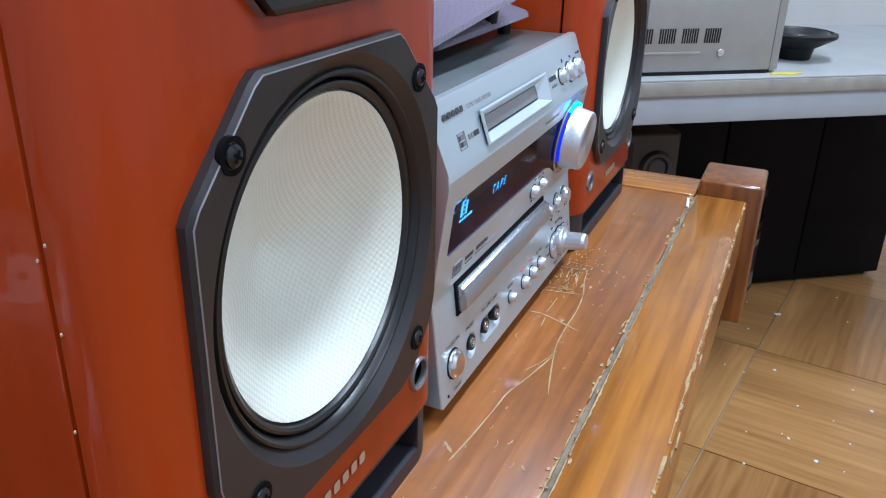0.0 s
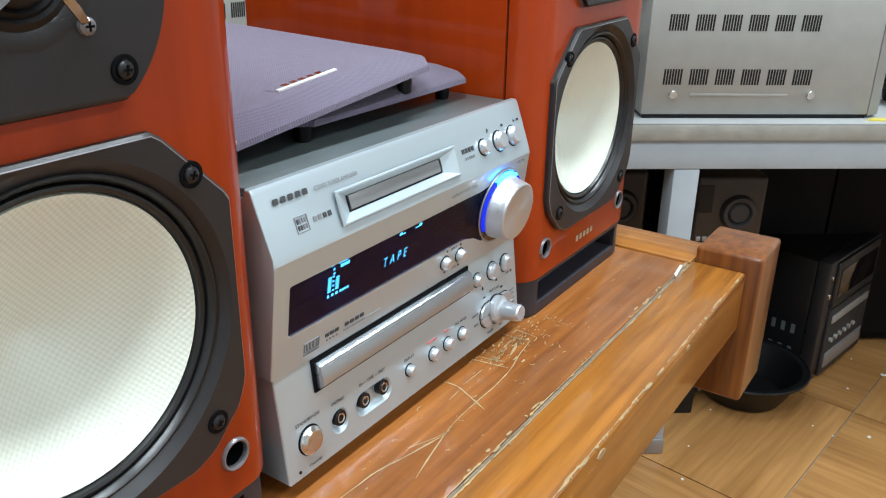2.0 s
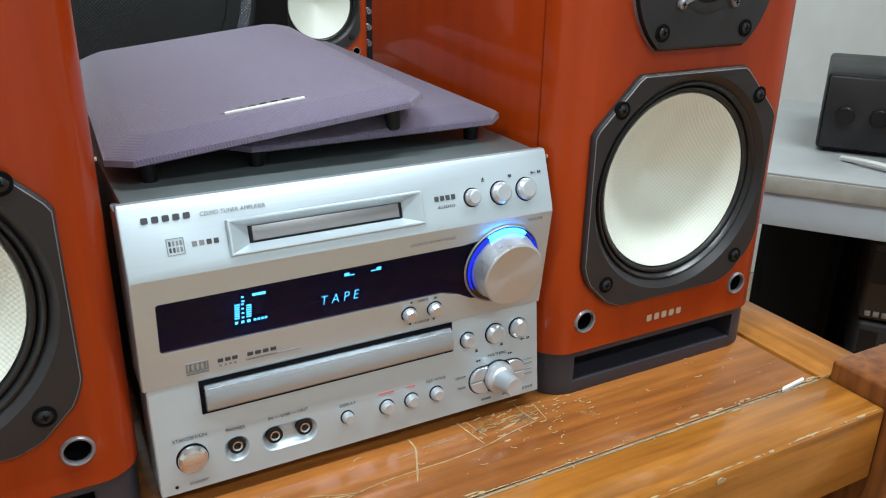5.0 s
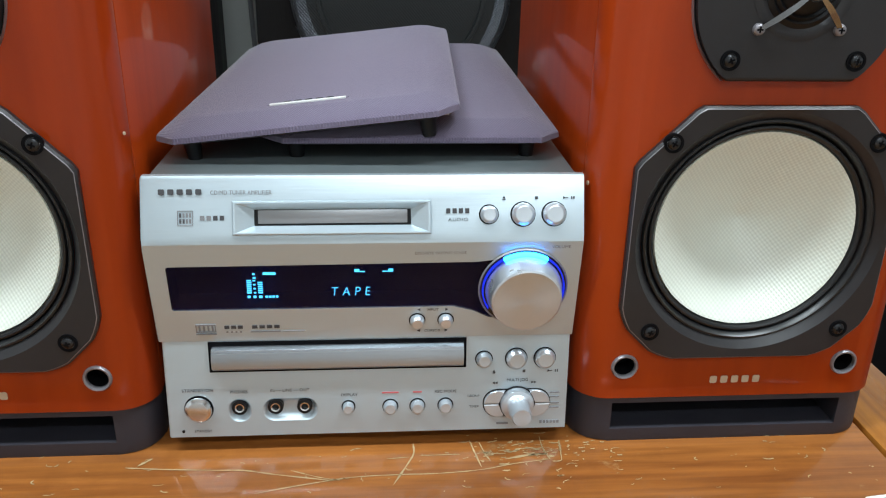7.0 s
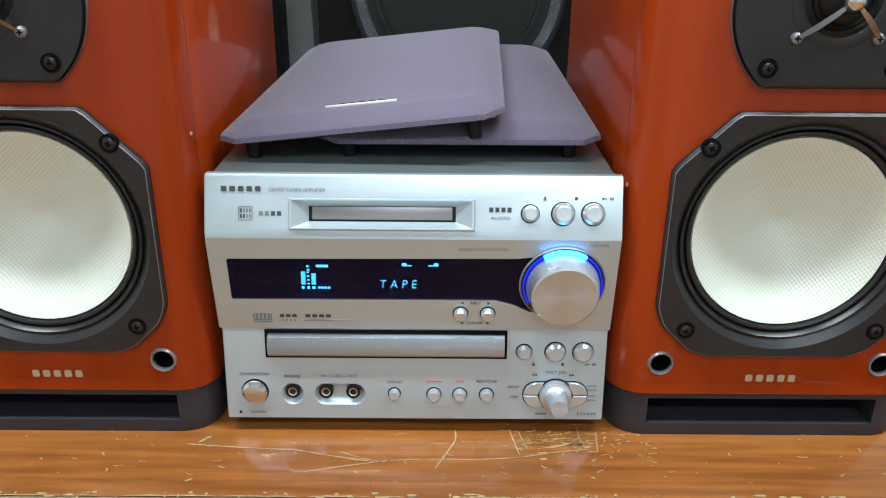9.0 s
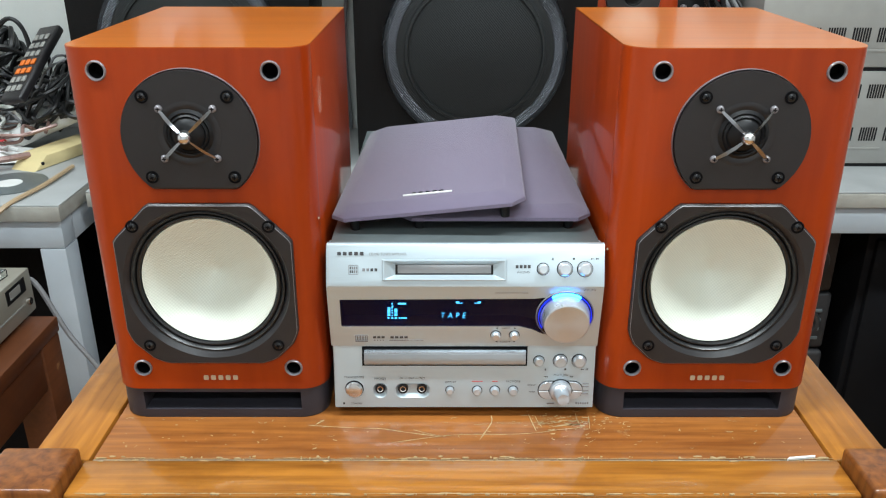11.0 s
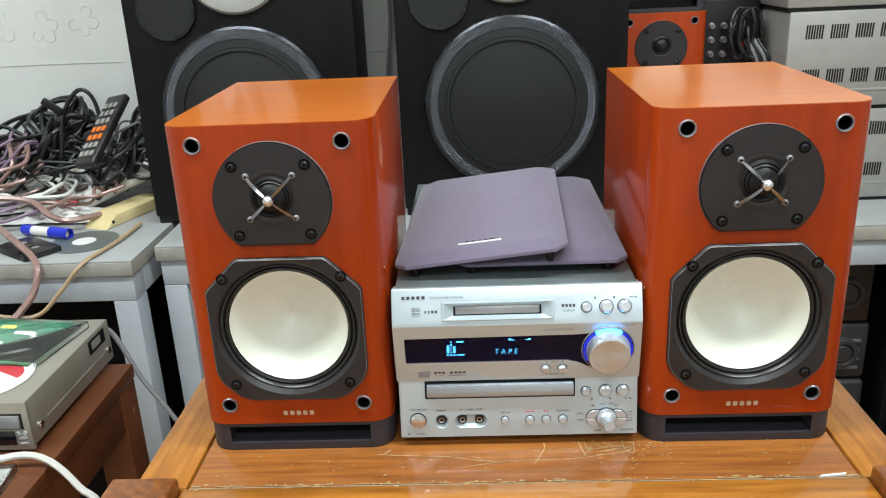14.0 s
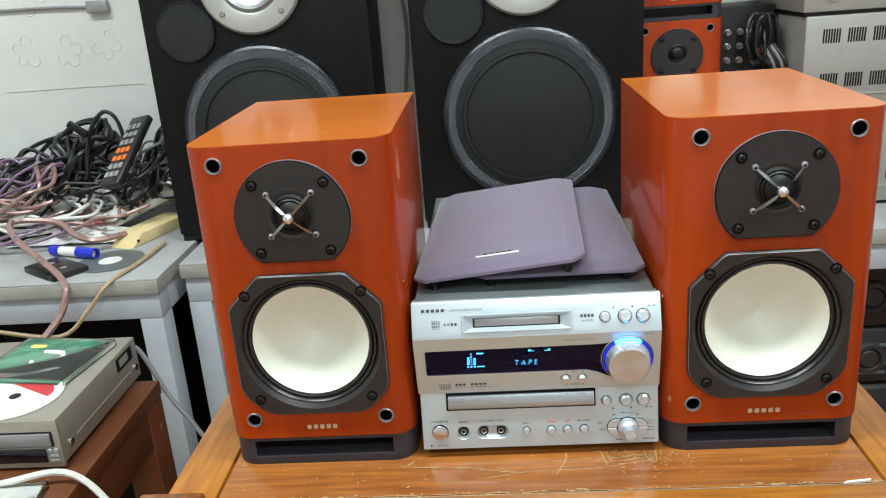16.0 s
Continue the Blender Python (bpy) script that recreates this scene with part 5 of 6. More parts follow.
tangle(-0.78, 0.95, D + 0.045, 0.06, 0.05, 0.050, 44, 0.0036, "grey", "tangled grey cable in a heap", 5)
tangle(-0.98, 0.90, D + 0.060, 0.09, 0.06, 0.060, 44, 0.0052, "copper", "tangled clear copper loudspeaker cable", 5)
tangle(-1.00, 0.93, D + 0.085, 0.10, 0.05, 0.050, 40, 0.0036, "violet", "tangled dull violet cable", 4)
tangle(-0.92, 0.86, D + 0.030, 0.11, 0.05, 0.030, 40, 0.0045, "white", "tangled white audio cable", 4)
tangle(-0.80, 0.86, D + 0.028, 0.10, 0.05, 0.022, 40, 0.0040, "copper", "clear copper loudspeaker cable on the desk", 3)
tangle(-1.10, 0.95, D + 0.055, 0.12, 0.08, 0.060, 48, 0.0046, "black", "tangled black cable in a heap", 5)
tangle(-0.86, 0.92, D + 0.055, 0.10, 0.05, 0.060, 44, 0.0030, "black", "thin black cable across the heap", 5)
tangle(-0.95, 0.80, D + 0.020, 0.10, 0.04, 0.020, 36, 0.0040, "violet", "dull violet cable on the desk", 3)
tangle(-0.695, 0.985, D + 0.085, 0.05, 0.05, 0.080, 50, 0.0046, "black", "tangled black cable beside the loudspeaker", 6)
tangle(-0.665, 0.93, D + 0.060, 0.04, 0.05, 0.060, 44, 0.0046, "black", "black cable looped beside the loudspeaker", 5)
tangle(-0.87, 1.00, D + 0.120, 0.06, 0.03, 0.060, 50, 0.0056, "black", "thick bundle of black cable on the heap", 7)
tangle(-0.96, 0.99, D + 0.090, 0.09, 0.04, 0.060, 50, 0.0050, "black", "bundle of black cable near the wall", 6)
cable([(-0.84, 0.93, D + 0.10), (-0.822, 0.94, D + 0.185), (-0.785, 0.94, D + 0.228), (-0.758, 0.94, D + 0.205), (-0.755, 0.94, D + 0.12), (-0.775, 0.92, D + 0.03)], 0.0042, "black", "looped black cable standing up from the heap")
cable([(-0.72, 0.80, D + 0.02), (-0.76, 0.76, D + 0.022), (-0.80, 0.77, D + 0.03), (-0.85, 0.80, D + 0.05), (-0.92, 0.78, D + 0.06), (-0.88, 0.71, D + 0.05), (-0.80, 0.64, D + 0.03), (-0.748, 0.60, D + 0.008), (-0.735, 0.58, D - 0.012), (-0.748, 0.56, D - 0.05), (-0.79, 0.52, D - 0.08), (-0.86, 0.46, D - 0.025)], 0.0058, "copper", "clear pink-copper loudspeaker cable draped over the desk edge")
cable([(-0.64, 0.78, D + 0.006), (-0.645, 0.68, D + 0.005), (-0.665, 0.592, D + 0.0), (-0.70, 0.575, D - 0.04), (-0.75, 0.56, D - 0.078), (-0.83, 0.50, D - 0.036)], 0.0036, "tan", "tan wire hanging over the desk edge")
pl = thing("cable_plug", pose(-0.845, 0.93, D + 0.205, 0, -50, 10), "black moulded cable plug sticking up from the heap", "plug")
part("body", box(B(), -0.007, 0.007, -0.006, 0.006, -0.03, 0.012, 0.003), BLACK, pl)

rm = thing("remote_control", pose(-0.722, 0.875, D + 0.160, -52, -10, -20), "dark remote control with grey and orange keys leaning on cables", "remote control")
part("body", box(B(), -0.024, 0.024, -0.008, 0.008, -0.085, 0.085, 0.005, 3), DGREY, rm)
for i in range(7):
    for k in range(3):
        part("key", box(B(), -0.017 + k * 0.0125, -0.008 + k * 0.0125, -0.0105, -0.0078, -0.068 + i * 0.0195, -0.056 + i * 0.0195, 0.001), ORANGE if i in (2, 3) else CASEGREY, rm)
gp = thing("white_handset", pose(-0.722, 0.91, D + 0.046, 0, -22, 12), "pale grey-green plastic handset lying among cables", "handset")
part("shell", box(B(), -0.10, 0.085, -0.020, 0.020, -0.013, 0.02, 0.012, 4), WHITE, gp)
single("ring_lead", tube(B(), [(-0.80 + 0.026 * math.cos(a * 0.55), 0.90, D + 0.055 + 0.024 * math.sin(a * 0.55)) for a in range(12)], 0.0055, 8, 4), CABLES["white"], pose(0, 0, 0), "white coiled lead standing in the heap", "cable", "tangled cables")
sw = thing("yellowed_block", pose(-0.692, 0.852, D, 0, 0, 70), "yellowed cream plastic box with sloped ends on desk", "plastic box")
part("shell", prism(B(), [(-0.085, 0.0), (0.085, 0.0), (0.072, 0.022), (-0.055, 0.022)], -0.026, 0.026, "y", 0.003), CREAM, sw)
part("hole", disc(B(), -0.066, 0.010, 0.003, -0.0268, -0.024, 12), BLACK, sw)
mk_ = thing("marker_pen", pose(-0.802, 0.738, D + 0.0105, 0, 0, -20), "blue and white marker pen lying on desk", "marker pen")
part("barrel", lathe(B(), [(0, -0.055), (0.0075, -0.055), (0.0085, -0.05), (0.0085, 0.02), (0, 0.02)], 20), WHITE, mk_, "", pose(0, 0, 0, 0, 0, 90))
part("cap", lathe(B(), [(0.0085, -0.064), (0.0098, -0.064), (0.0102, -0.022), (0, -0.022)], 20), BLUEP, mk_, "blue cap", pose(0, 0, 0, 0, 0, 90))
part("end_plug", lathe(B(), [(0, 0.021), (0.0092, 0.021), (0.0092, 0.042), (0, 0.044)], 20), BLUEP, mk_, "", pose(0, 0, 0, 0, 0, 90))
cs = thing("cassette_tape", pose(-0.788, 0.660, D + 0.0005, 0, 0, -36), "black audio cassette tape lying on the desk", "cassette")
part("shell", box(B(), -0.051, 0.051, -0.032, 0.032, 0, 0.010, 0.0012), DGREY, cs)
part("thick_edge", box(B(), -0.034, 0.034, -0.0325, -0.018, -0.0003, 0.0125, 0.001), BLACK, cs)
for sx in (-1, 1):
    part("hub", prism(B(), [(sx * 0.021 + 0.006 * math.cos(a * 0.5236), 0.003 + 0.006 * math.sin(a * 0.5236)) for a in range(12)], 0.0098, 0.0106, "z"), CASEGREY, cs)
part("window", box(B(), -0.013, 0.013, -0.003, 0.009, 0.0098, 0.0104), GLOSSB, cs)
dk = thing("loose_disc", pose(-0.710, 0.700, D + 0.0006), "dark grey disc lying under the marker pen", "disc")
part("disc", prism(B(), [(0.058 * math.cos(a * 0.157), 0.058 * math.sin(a * 0.157)) for a in range(40)], 0, 0.0012, "z"), LID, dk)
part("label", prism(B(), [(0.02 * math.cos(a * 0.314), 0.02 * math.sin(a * 0.314)) for a in range(20)], 0.0012, 0.0018, "z"), WHITE, dk)
pb = single("plastic_bag", B(), WHITE, pose(0, 0, 0), "crumpled white plastic bag among the cables", "plastic bag")
bm = B()
vs = {}
for i in range(15):
    for j in range(9):
        vs[i, j] = bm.verts.new((-0.96 + 0.016 * i, 0.80 + 0.012 * j, D + 0.004 + 0.026 * rc.random() * math.sin(math.pi * (i + 0.5) / 15) * math.sin(math.pi * (j + 0.5) / 9)))
for i in range(14):
    for j in range(8):
        bm.faces.new((vs[i, j], vs[i + 1, j], vs[i + 1, j + 1], vs[i, j + 1]))
bm.to_mesh(pb.data)
bm.free()
for k, (x, y, tint) in enumerate(((-0.80, 0.845, RED), (-0.795, 0.865, WHITE), (-0.92, 0.85, WHITE))):
    pg = thing("audio_plug", pose(x, y, D + 0.030 + 0.008 * k, 0, 0, 80 - 12 * k), ("red" if tint is RED else "white") + " audio plug with a metal tip on cables", "audio plug", "audio plugs")
    part("sleeve", lathe(B(), [(0, -0.02), (0.0055, -0.02), (0.0062, 0.0), (0.0045, 0.025), (0, 0.025)], 16), tint, pg)
    part("tip", lathe(B(), [(0, -0.034), (0.0016, -0.033), (0.0018, -0.0205), (0.0042, -0.0205), (0.0042, -0.018)], 14), CHROME, pg)
bk = thing("black_adapter", pose(-0.98, 0.86, D, 0, 0, 10), "black plastic power adapter among cables", "adapter")
part("body", box(B(), -0.08, 0.08, -0.03, 0.03, 0, 0.03, 0.004), BLACK, bk)

# ---- brown stool with the disc player ----
ST = 0.303 + ZS
stool = thing("wooden_stool", pose(0, 0, 0), "dark brown worn wooden side table under a disc player", "side table")
for i in range(3):
    part("top_board", box(B(), -1.122 + i * 0.193, -0.932 + i * 0.193, 0.10, 0.452, ST - 0.022, ST, 0.002), STOOLW, stool)
part("side_rail", box(B(), -0.577, -0.549, 0.152, 0.398, ST - 0.085, ST - 0.0225, 0.002), STOOLW, stool)
part("front_rail", box(B(), -1.072, -0.597, 0.105, 0.13, ST - 0.085, ST - 0.0225, 0.002), STOOLW, stool)
for x in (-1.095, -0.572):
    for y in (0.127, 0.425):
        part("leg", box(B(), x - 0.025, x + 0.025, y - 0.025, y + 0.025, 0, ST - 0.0225, 0.003), STOOLW, stool)

pl = thing("disc_player", pose(-0.576, 0.220, ST), "grey-beige mini disc player with discs on top", "disc player")
part("case", box(B(), -0.27, 0, 0.006, 0.240, 0.008, 0.070, 0.002), BEIGE, pl)
part("fascia", box(B(), -0.271, 0.0005, 0, 0.0058, 0.004, 0.0705, 0.002), BEIGE, pl)
part("tray_gap", box(B(), -0.20, -0.0075, -0.0008, 0.002, 0.034, 0.055), BLACK, pl)
part("disc_tray", box(B(), -0.198, -0.0095, -0.004, 0.002, 0.036, 0.053, 0.001), SILVER_D, pl)
part("display_window", box(B(), -0.21, -0.020, -0.0015, 0.002, 0.012, 0.031, 0.0008), GLOSSB, pl)
for k, (x, z) in enumerate(((-0.0145, 0.032), (-0.0065, 0.032))):
    part("button", disc(B(), x, z - 0.003, 0.0028, -0.003, 0.001, 16), CAP, pl)
for z in (0.022, 0.015):
    part("slim_button", box(B(), -0.016, -0.004, -0.0025, 0.001, z - 0.0018, z + 0.0018, 0.0008), CAP, pl)
part("side_rib", box(B(), 0.0, 0.0012, 0.04, 0.213, 0.026, 0.029, 0.0005), CASEGREY, pl)
for y in (0.022, 0.224):
    part("side_screw", disc(B(), 0, 0, 0.0055, -0.0035, 0, 14), CHROME, pl, "", pose(0.0, y, 0.027, 0, 0, 90))
part("side_badge", box(B(), 0.0, 0.0008, 0.172, 0.222, 0.044, 0.064), BLACK, pl)
part("badge_mark", box(B(), 0.0008, 0.0014, 0.180, 0.207, 0.049, 0.060), CASEGREY, pl)
for x in (-0.25, -0.02):
    for y in (0.03, 0.21):
        part("foot", prism(B(), round_rect(0.022, 0.022, 0.01, 4), 0, 0.008, "z"), BLACK, pl, "", pose(x, y, 0))
jc = thing("disc_case", pose(-0.668, 0.378, ST + 0.0705, 0, 0, -8), "clear plastic disc case with a green printed inlay", "disc case")
part("inlay", box(B(), -0.066, 0.060, -0.060, 0.060, 0.0015, 0.0035), GREEN, jc)
for i in range(9):
    part("inlay_print", prism(B(), shifted(round_rect(0.01 + 0.02 * rc.random(), 0.004 + 0.008 * rc.random(), 0.002, 3), rc.uniform(-0.05, 0.045), rc.uniform(-0.045, 0.045)), 0.0035, 0.0039, "z"), WHITE if i % 3 else YELLOW, jc)
lid = part("lid", box(B(), -0.071, 0.071, -0.0625, 0.0625, 0.0092, 0.0104, 0.0004), CLEAR, jc)
lid.visible_shadow = False
part("tray", box(B(), -0.071, 0.071, -0.0625, 0.0625, 0, 0.0013), CLEAR, jc)
for a, b, c, d in ((-0.071, 0.071, -0.0625, -0.0612), (-0.071, 0.071, 0.0612, 0.0625), (0.0697, 0.071, -0.061, 0.061), (-0.071, -0.0697, -0.061, 0.061)):
    part("case_wall", box(B(), a, b, c, d, 0.0014, 0.0091), CLEAR, jc)
jc["label"] = "clear plastic disc case with a green printed inlay"
cdm = thing("compact_disc", pose(-0.660, 0.282, ST + 0.0708), "white and red printed compact disc on the player", "compact disc")
part("disc", prism(B(), [(0.06 * math.cos(a * 0.1257), 0.06 * math.sin(a * 0.1257)) for a in range(50)], 0, 0.0012, "z"), WHITE, cdm)
part("red_print", prism(B(), [(0.04 * math.cos(a * 0.126), 0.02 + 0.025 * math.sin(a * 0.126)) for a in range(26)], 0.0012, 0.0016, "z"), RED, cdm, "", pose(0, 0, 0, 0, 0, -30))
part("hub_hole", prism(B(), [(0.0075 * math.cos(a * 0.4), 0.0075 * math.sin(a * 0.4)) for a in range(16)], 0.0016, 0.0022, "z"), BLACK, cdm)
single("mains_lead", tube(B(), [(-0.60, 0.462, ST + 0.045), (-0.583, 0.48, ST + 0.038), (-0.55, 0.48, ST - 0.042), (-0.514, 0.48, ST - 0.104), (-0.48, 0.48, ST - 0.19), (-0.45, 0.48, 0.004)], 0.0038), CABLES["grey"], pose(0, 0, 0), "pale blue-grey lead hanging behind the disc player", "cable")
single("white_lead", tube(B(), [(-0.80, 0.14, ST + 0.006), (-0.70, 0.165, ST + 0.008), (-0.634, 0.176, ST + 0.012), (-0.56, 0.19, ST + 0.016), (-0.50, 0.165, ST - 0.01), (-0.465, 0.15, ST - 0.08), (-0.46, 0.12, 0.004)], 0.0042), CABLES["white"], pose(0, 0, 0), "white lead looping over the side table edge", "cable")

jd = thing("disc_case", pose(-0.645, 0.128, ST, 0, 0, 6), "clear plastic disc case with a pale inlay", "disc case")
part("inlay", box(B(), -0.066, 0.060, -0.045, 0.045, 0.0015, 0.0035), CASEGREY, jd)
part("tray", box(B(), -0.071, 0.071, -0.048, 0.048, 0, 0.0013), CLEAR, jd)
part("lid", box(B(), -0.071, 0.071, -0.048, 0.048, 0.0092, 0.0104, 0.0004), CLEAR, jd).visible_shadow = False
for a, b, c, d in ((-0.071, 0.071, -0.048, -0.0467), (-0.071, 0.071, 0.0467, 0.048), (0.0697, 0.071, -0.0465, 0.0465), (-0.071, -0.0697, -0.0465, 0.0465)):
    part("case_wall", box(B(), a, b, c, d, 0.0014, 0.0091), CLEAR, jd)

# small stereo units under the desk


def mini_hifi(m, label, w=0.115, h=0.115, tone=None):
    q = thing("mini_stereo", m, label, "mini stereo", "mini stereos under desks")
    part("case", box(B(), 0, w, 0, 0.2, 0.004, h, 0.008, 3), tone or STOOLG, q)
    part("screen", box(B(), 0.006, w * 0.24, -0.002, 0.002, h * 0.5, h * 0.88), BLACK, q)
    kn = part("dial_ring", lathe(B(), [(0.018, -0.004), (0.021, -0.010), (0.027, -0.010), (0.031, -0.003), (0.031, 0.002)], 36, w * 0.62, h * 0.5), GREYP, q)
    part("dial", lathe(B(), [(0, -0.009), (0.015, -0.009), (0.018, -0.006), (0.018, 0.002)], 30, w * 0.62, h * 0.5), GREYP, kn)
    for k in range(3):
        part("key", box(B(), 0.008 + k * 0.011, 0.016 + k * 0.011, -0.003, 0.001, 0.012, 0.020, 0.001), SILVER_D, q)
    for k in range(2):
        part("foot", box(B(), 0.01 + k * (w - 0.04), 0.03 + k * (w - 0.04), 0.02, 0.18, 0, 0.004), BLACK, q)
    return q


# bronze and grey plastics, darkened to include the shade under the desks
STOOLG = mat("dull_bronze_plastic", (0.034, 0.025, 0.021), 0.45, 0.2, 0.12, 40)
GREYP = mat("dull_grey_plastic", (0.026, 0.025, 0.026), 0.5, 0.1, 0.12, 40)


def hifi_stack(m, kx):
    a = mini_hifi(m, "dull grey mini stereo at the foot of a stack", 0.13, 0.12, GREYP)
    b = mini_hifi(m @ pose(0.004, 0.004, 0.12), "dull grey mini stereo with slotted front in a stack", 0.125, 0.115, GREYP)
    for k in range(4):
        part("slot", box(B(), 0.035, 0.11, -0.003, 0.001, 0.024 + k * 0.018, 0.030 + k * 0.018, 0.001), LID, b)
    c = mini_hifi(m @ pose(0.002, 0.0, 0.235), "bronze-grey mini stereo with a round dial on a stack", 0.120, 0.125)


hifi_stack(pose(0.545, 0.735, 0.15), 0)
single("low_block", box(B(), 0.52, 0.70, 0.73, 0.94, 0, 0.15, 0.004), BLACK, pose(0, 0, 0), "black plastic block under the stereos", "block")

# ---- the side desk and what stands round it ----
S = pose(0.892, 0.137, 0, 0, 0, -53)
SD_ = 0.592
desk("workbench_desk", -0.30, 0.95, -0.004, 0.5, SD_, S, "blue-grey painted desk with a grey receiver on its worn top", (0.0, 0.9))
receiver(S @ pose(-0.073, 0.026, SD_), 0.350, 0.176, 0.30, "large grey metal receiver with vented side on the side desk", "vented receivers")
receiver(S @ pose(-0.10, 0.04, SD_ + 0.178), 0.36, 0.15, 0.28, "grey metal receiver stacked on a larger one", "vented receivers")
tp = thing("yellow_tape", S @ pose(0.28, 0.012, SD_), "torn yellow tape stuck on the desk by the receiver", "tape")
part("strip", prism(B(), [(-0.01, 0), (0.03, -0.006), (0.055, 0.004), (0.03, 0.012), (0.0, 0.010)], 0, 0.002, "z"), YELLOW, tp)
ro = thing("bare_driver", S @ pose(0.405, 0.15, SD_), "bare black loudspeaker driver lying face up on desk", "speaker driver")
part("basket", lathe(B(), [(0, 0), (0.03, 0), (0.035, -0.02), (0.062, -0.035), (0.07, -0.04), (0.07, -0.046), (0.062, -0.048), (0.058, -0.044)], 40), BLACK, ro, "", pose(0, 0, 0, -90))
part("cone", lathe(B(), [(0.058, -0.045), (0.052, -0.049), (0.046, -0.044), (0.016, -0.03), (0, -0.036)], 40), DGREY, ro, "", pose(0, 0, 0, -90))
hifi_stack(S @ pose(0.052, 0.09, 0.10) @ pose(0, 0, 0.02), 0)
hifi_stack(S @ pose(-0.14, 0.12, 0.10) @ pose(0, 0, 0.02), 0)
for u in (0.03, -0.16):
    single("low_block", box(B(), u, u + 0.085, 0.12, 0.30, 0, 0.12, 0.004), BLACK, S, "black plastic block under the stereos", "block", "plastic blocks")
bs = thing("black_basin", S @ pose(0.238, 0.19, 0), "round black plastic basin on the floor", "basin")
part("rim", lathe(B(), [(0.1125, -0.0640), (0.1165, -0.0655), (0.1175, -0.0685), (0.1160, -0.0710), (0.1125, -0.0715)], 48), BLACK, bs, "rolled rim", pose(0, 0, 0, -90))
part("bowl", lathe(B(), [(0, -0.004), (0.075, -0.004), (0.105, -0.06), (0.112, -0.064), (0.112, -0.070), (0.102, -0.068), (0.072, -0.010), (0, -0.010)], 48), BLACK, bs, "", pose(0, 0, 0, -90))
ms_ = thing("floor_stereo", pose(1.290, -0.045, 0, 0, 0, -12), "black stereo with a silver-grey front on the floor", "stereo")
part("case", box(B(), 0, 0.26, 0.03, 0.175, 0.006, 0.265, 0.006), BLACK, ms_)
part("front_frame", box(B(), -0.002, 0.262, 0.004, 0.03, 0.006, 0.267, 0.004), DGREY, ms_)
part("front_panel", box(B(), 0.028, 0.232, -0.002, 0.004, 0.012, 0.16, 0.002), GREYP, ms_)
part("front_panel", box(B(), 0.028, 0.232, -0.002, 0.004, 0.165, 0.262, 0.002), GREYP, ms_)
part("screen", box(B(), 0.04, 0.22, -0.004, 0.0, 0.185, 0.245, 0.001), GLOSSB, ms_)
part("deck_door", box(B(), 0.04, 0.22, -0.005, 0.0, 0.028, 0.062, 0.002), SILVER_D, ms_)
part("tray", box(B(), 0.04, 0.22, -0.005, 0.0, 0.128, 0.145, 0.002), CASEGREY, ms_)
for k in range(6):
    part("key", disc(B(), 0.05 + k * 0.022, 0.09, 0.005, -0.008, 0, 14), CASEGREY, ms_)
for z in (0.215, 0.255):
    part("bolt", disc(B(), 0.012, z - 0.02, 0.006, 0.0, 0.006, 14), CHROME, ms_)
for k in range(12):
    part("side_slot", box(B(), -0.0008, 0.0, 0.05 + (k % 6) * 0.02, 0.058 + (k % 6) * 0.02, 0.05 + (k // 6) * 0.05, 0.07 + (k // 6) * 0.05), LID, ms_)

# ---- floor tiles ----
fl = bpy.data.objects["floor"]
TL = 0.40
meshes = []
for k in range(3):
    bm = box(B(), -TL / 2 + 0.0015, TL / 2 - 0.0015, -TL / 2 + 0.0015, TL / 2 - 0.0015, -0.008, 0.0)
    meshes.append(finish(bm, FLOORT, "tile", 0))
turn = radians(-53 + 45)
c, s = math.cos(turn), math.sin(turn)
rt = random.Random(5)
cnt = 0
for i in range(-12, 13):
    for j in range(-12, 13):
        x = 0.62 + (i * c - j * s) * TL
        y = -0.25 + (i * s + j * c) * TL
        if X0 + 0.3 < x < X1 - 0.3 and Y0 + 0.3 < y < Y1 - 0.3:
            ob = new("tile", meshes[rt.randrange(3)])
            ob.matrix_world = pose(x, y, 0, 0, 0, math.degrees(turn) + 90 * ((i + j) % 2))
            ob.parent = fl
            cnt += 1
bm = B()
for k in range(60):
    u, v, r = rt.uniform(-0.2, 0.9), rt.uniform(-0.6, 0.35), 0.0015 + 0.003 * rt.random() ** 2
    prism(bm, [(u + r * math.cos(a * 1.05) * (0.7 + 0.5 * rt.random()), v + r * math.sin(a * 1.05) * (0.7 + 0.5 * rt.random())) for a in range(6)], 0, 0.0015, "z")
cr = single("floor_crumbs", bm, WHITE, S, "white crumbs scattered on the tiled floor", "crumbs", kind="stuff", smooth=0)

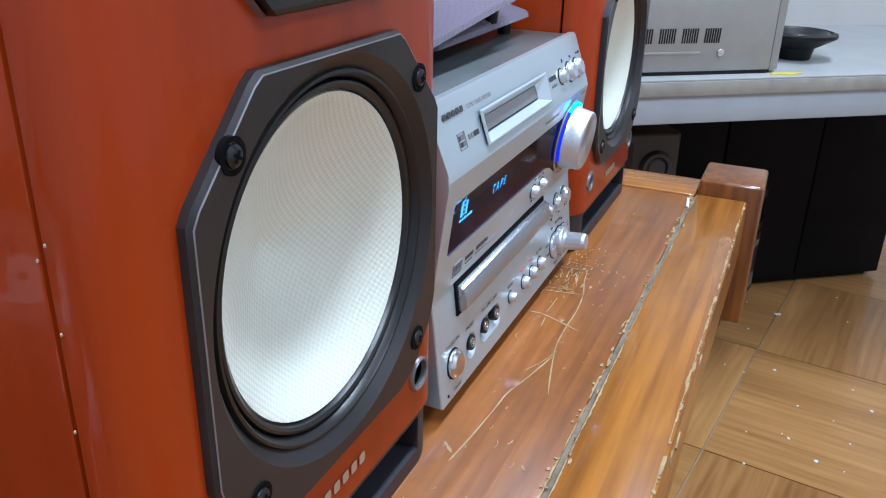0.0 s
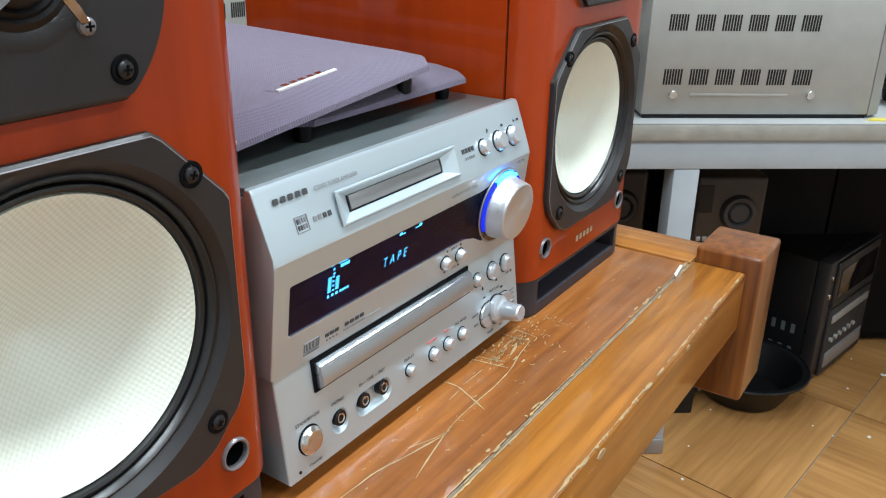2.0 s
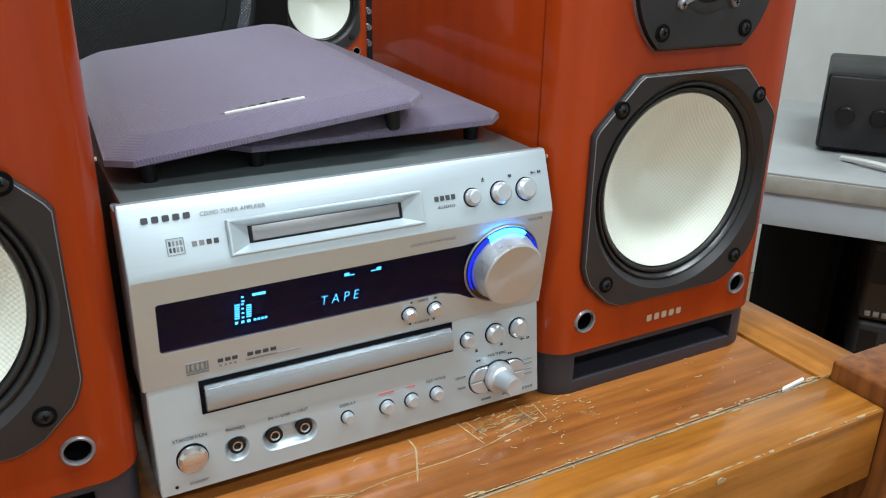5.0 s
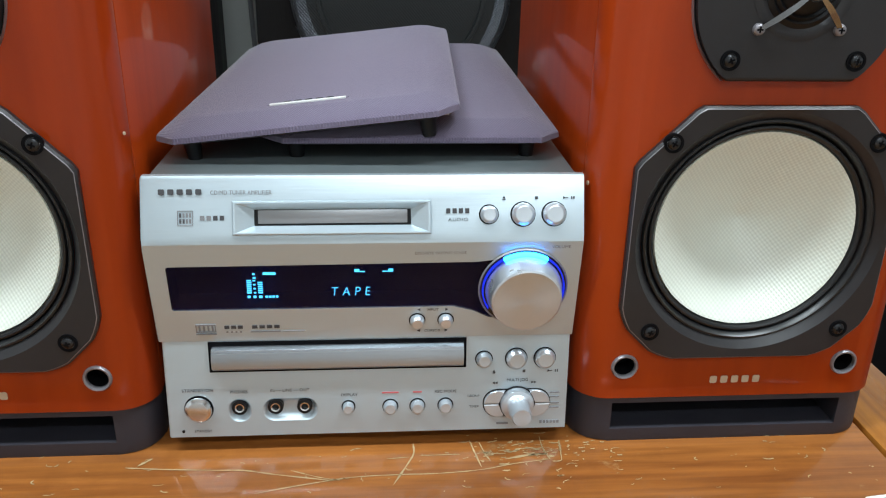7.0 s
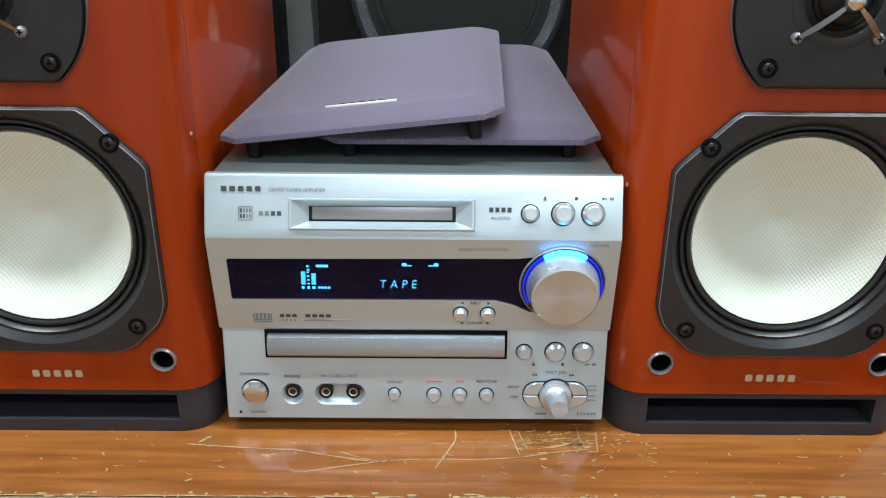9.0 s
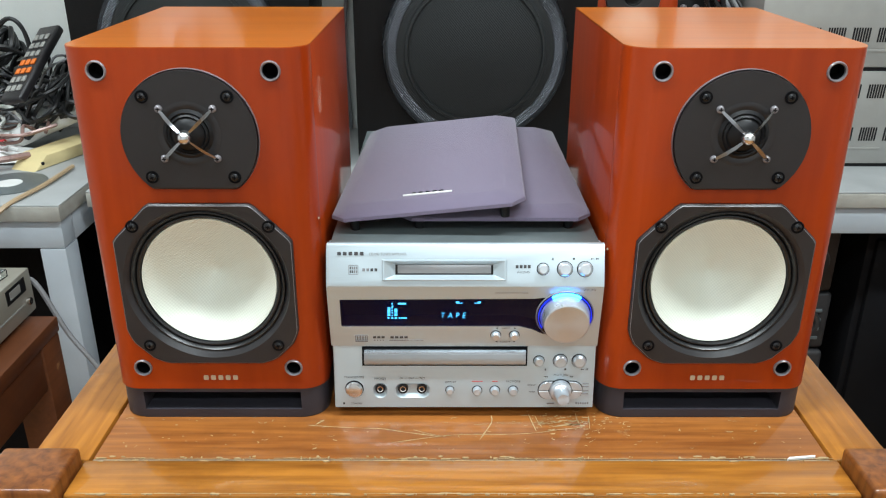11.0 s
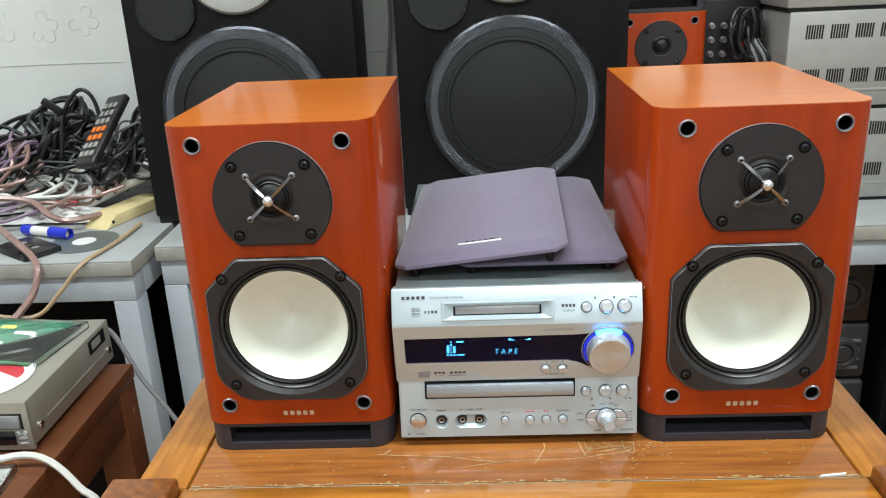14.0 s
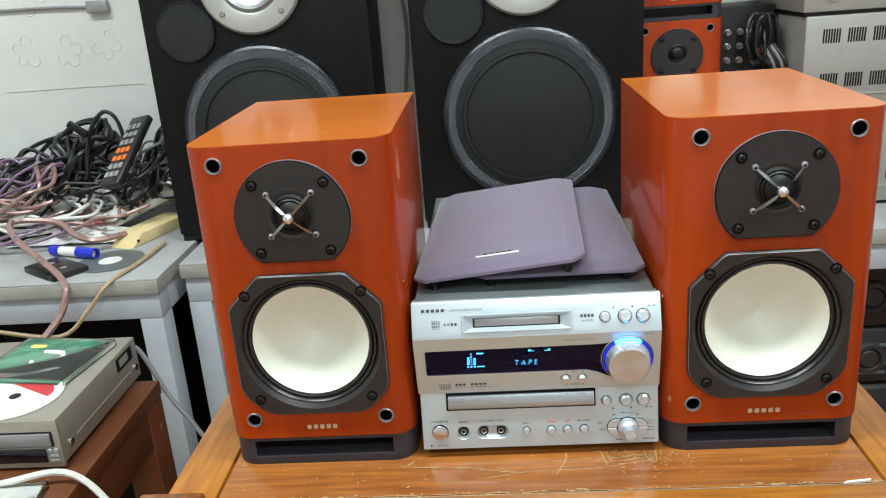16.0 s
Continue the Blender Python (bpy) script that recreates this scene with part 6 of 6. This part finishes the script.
# black cabinet shapes, added to stand in for the dark under the desks
for k, (m, x0, x1, y0, y1, h) in enumerate((
    (S, 0.20, 0.93, 0.385, 0.49, 0.50), (S, -0.29, -0.17, 0.25, 0.49, 0.50), (S, -0.16, 0.19, 0.34, 0.49, 0.50),
    (pose(0, 0, 0), -0.50, 0.50, 0.72, 1.05, 0.52), (pose(0, 0, 0), -1.56, -0.66, 0.74, 1.05, 0.52), (pose(0, 0, 0), 0.72, 0.97, 0.75, 1.05, 0.50), (pose(0, 0, 0), 0.51, 0.715, 0.94, 1.05, 0.50))):
    ca = thing("black_cabinet", m, "black cabinet-shaped filler for the dark under a desk", "cabinet", "cabinets under the desks")
    part("body", box(B(), x0, x1, y0, y1, 0.012, h, 0.004), DARKFILL, ca)
    part("plinth", box(B(), x0 + 0.02, x1 - 0.02, y0 + 0.02, y1 - 0.01, 0, 0.0118), BLACK, ca)
    n = max(1, int((x1 - x0) / 0.24))
    for i in range(n):
        w = (x1 - x0 - 0.02) / n
        part("door", box(B(), x0 + 0.012 + i * w, x0 + 0.008 + (i + 1) * w, y0 - 0.012, y0 - 0.0005, 0.03, h - 0.015, 0.003), DARKFILL, ca)

# things beside the receiver on the side desk
bd = thing("black_device", S @ pose(-0.235, 0.14, SD_), "black audio device with leads on the side desk", "audio device")
part("case", box(B(), 0, 0.145, 0, 0.2, 0.004, 0.11, 0.006), BLACK, bd)
part("front_plate", box(B(), 0.004, 0.141, -0.006, -0.0005, 0.008, 0.106, 0.003), DGREY, bd)
for k in range(3):
    part("knob", disc(B(), 0.03 + 0.042 * k, 0.055, 0.012, -0.018, -0.006, 24), BLACK, bd)
part("foot", box(B(), 0.01, 0.135, 0.01, 0.19, 0, 0.0038), BLACK, bd)
single("white_lead", tube(B(), [(-0.20, 0.10, SD_ + 0.004), (-0.16, 0.07, SD_ + 0.008), (-0.12, 0.055, SD_ + 0.004), (-0.095, 0.05, SD_ + 0.004)], 0.004), CABLES["white"], S, "short white lead lying on the side desk", "cable")
pn2 = thing("black_pen", S @ pose(-0.115, 0.035, SD_ + 0.005, 0, 0, 62), "slim black pen lying on the side desk", "pen")
part("barrel", lathe(B(), [(0, -0.03), (0.0045, -0.028), (0.0045, 0.03), (0, 0.032)], 14), BLACK, pn2)
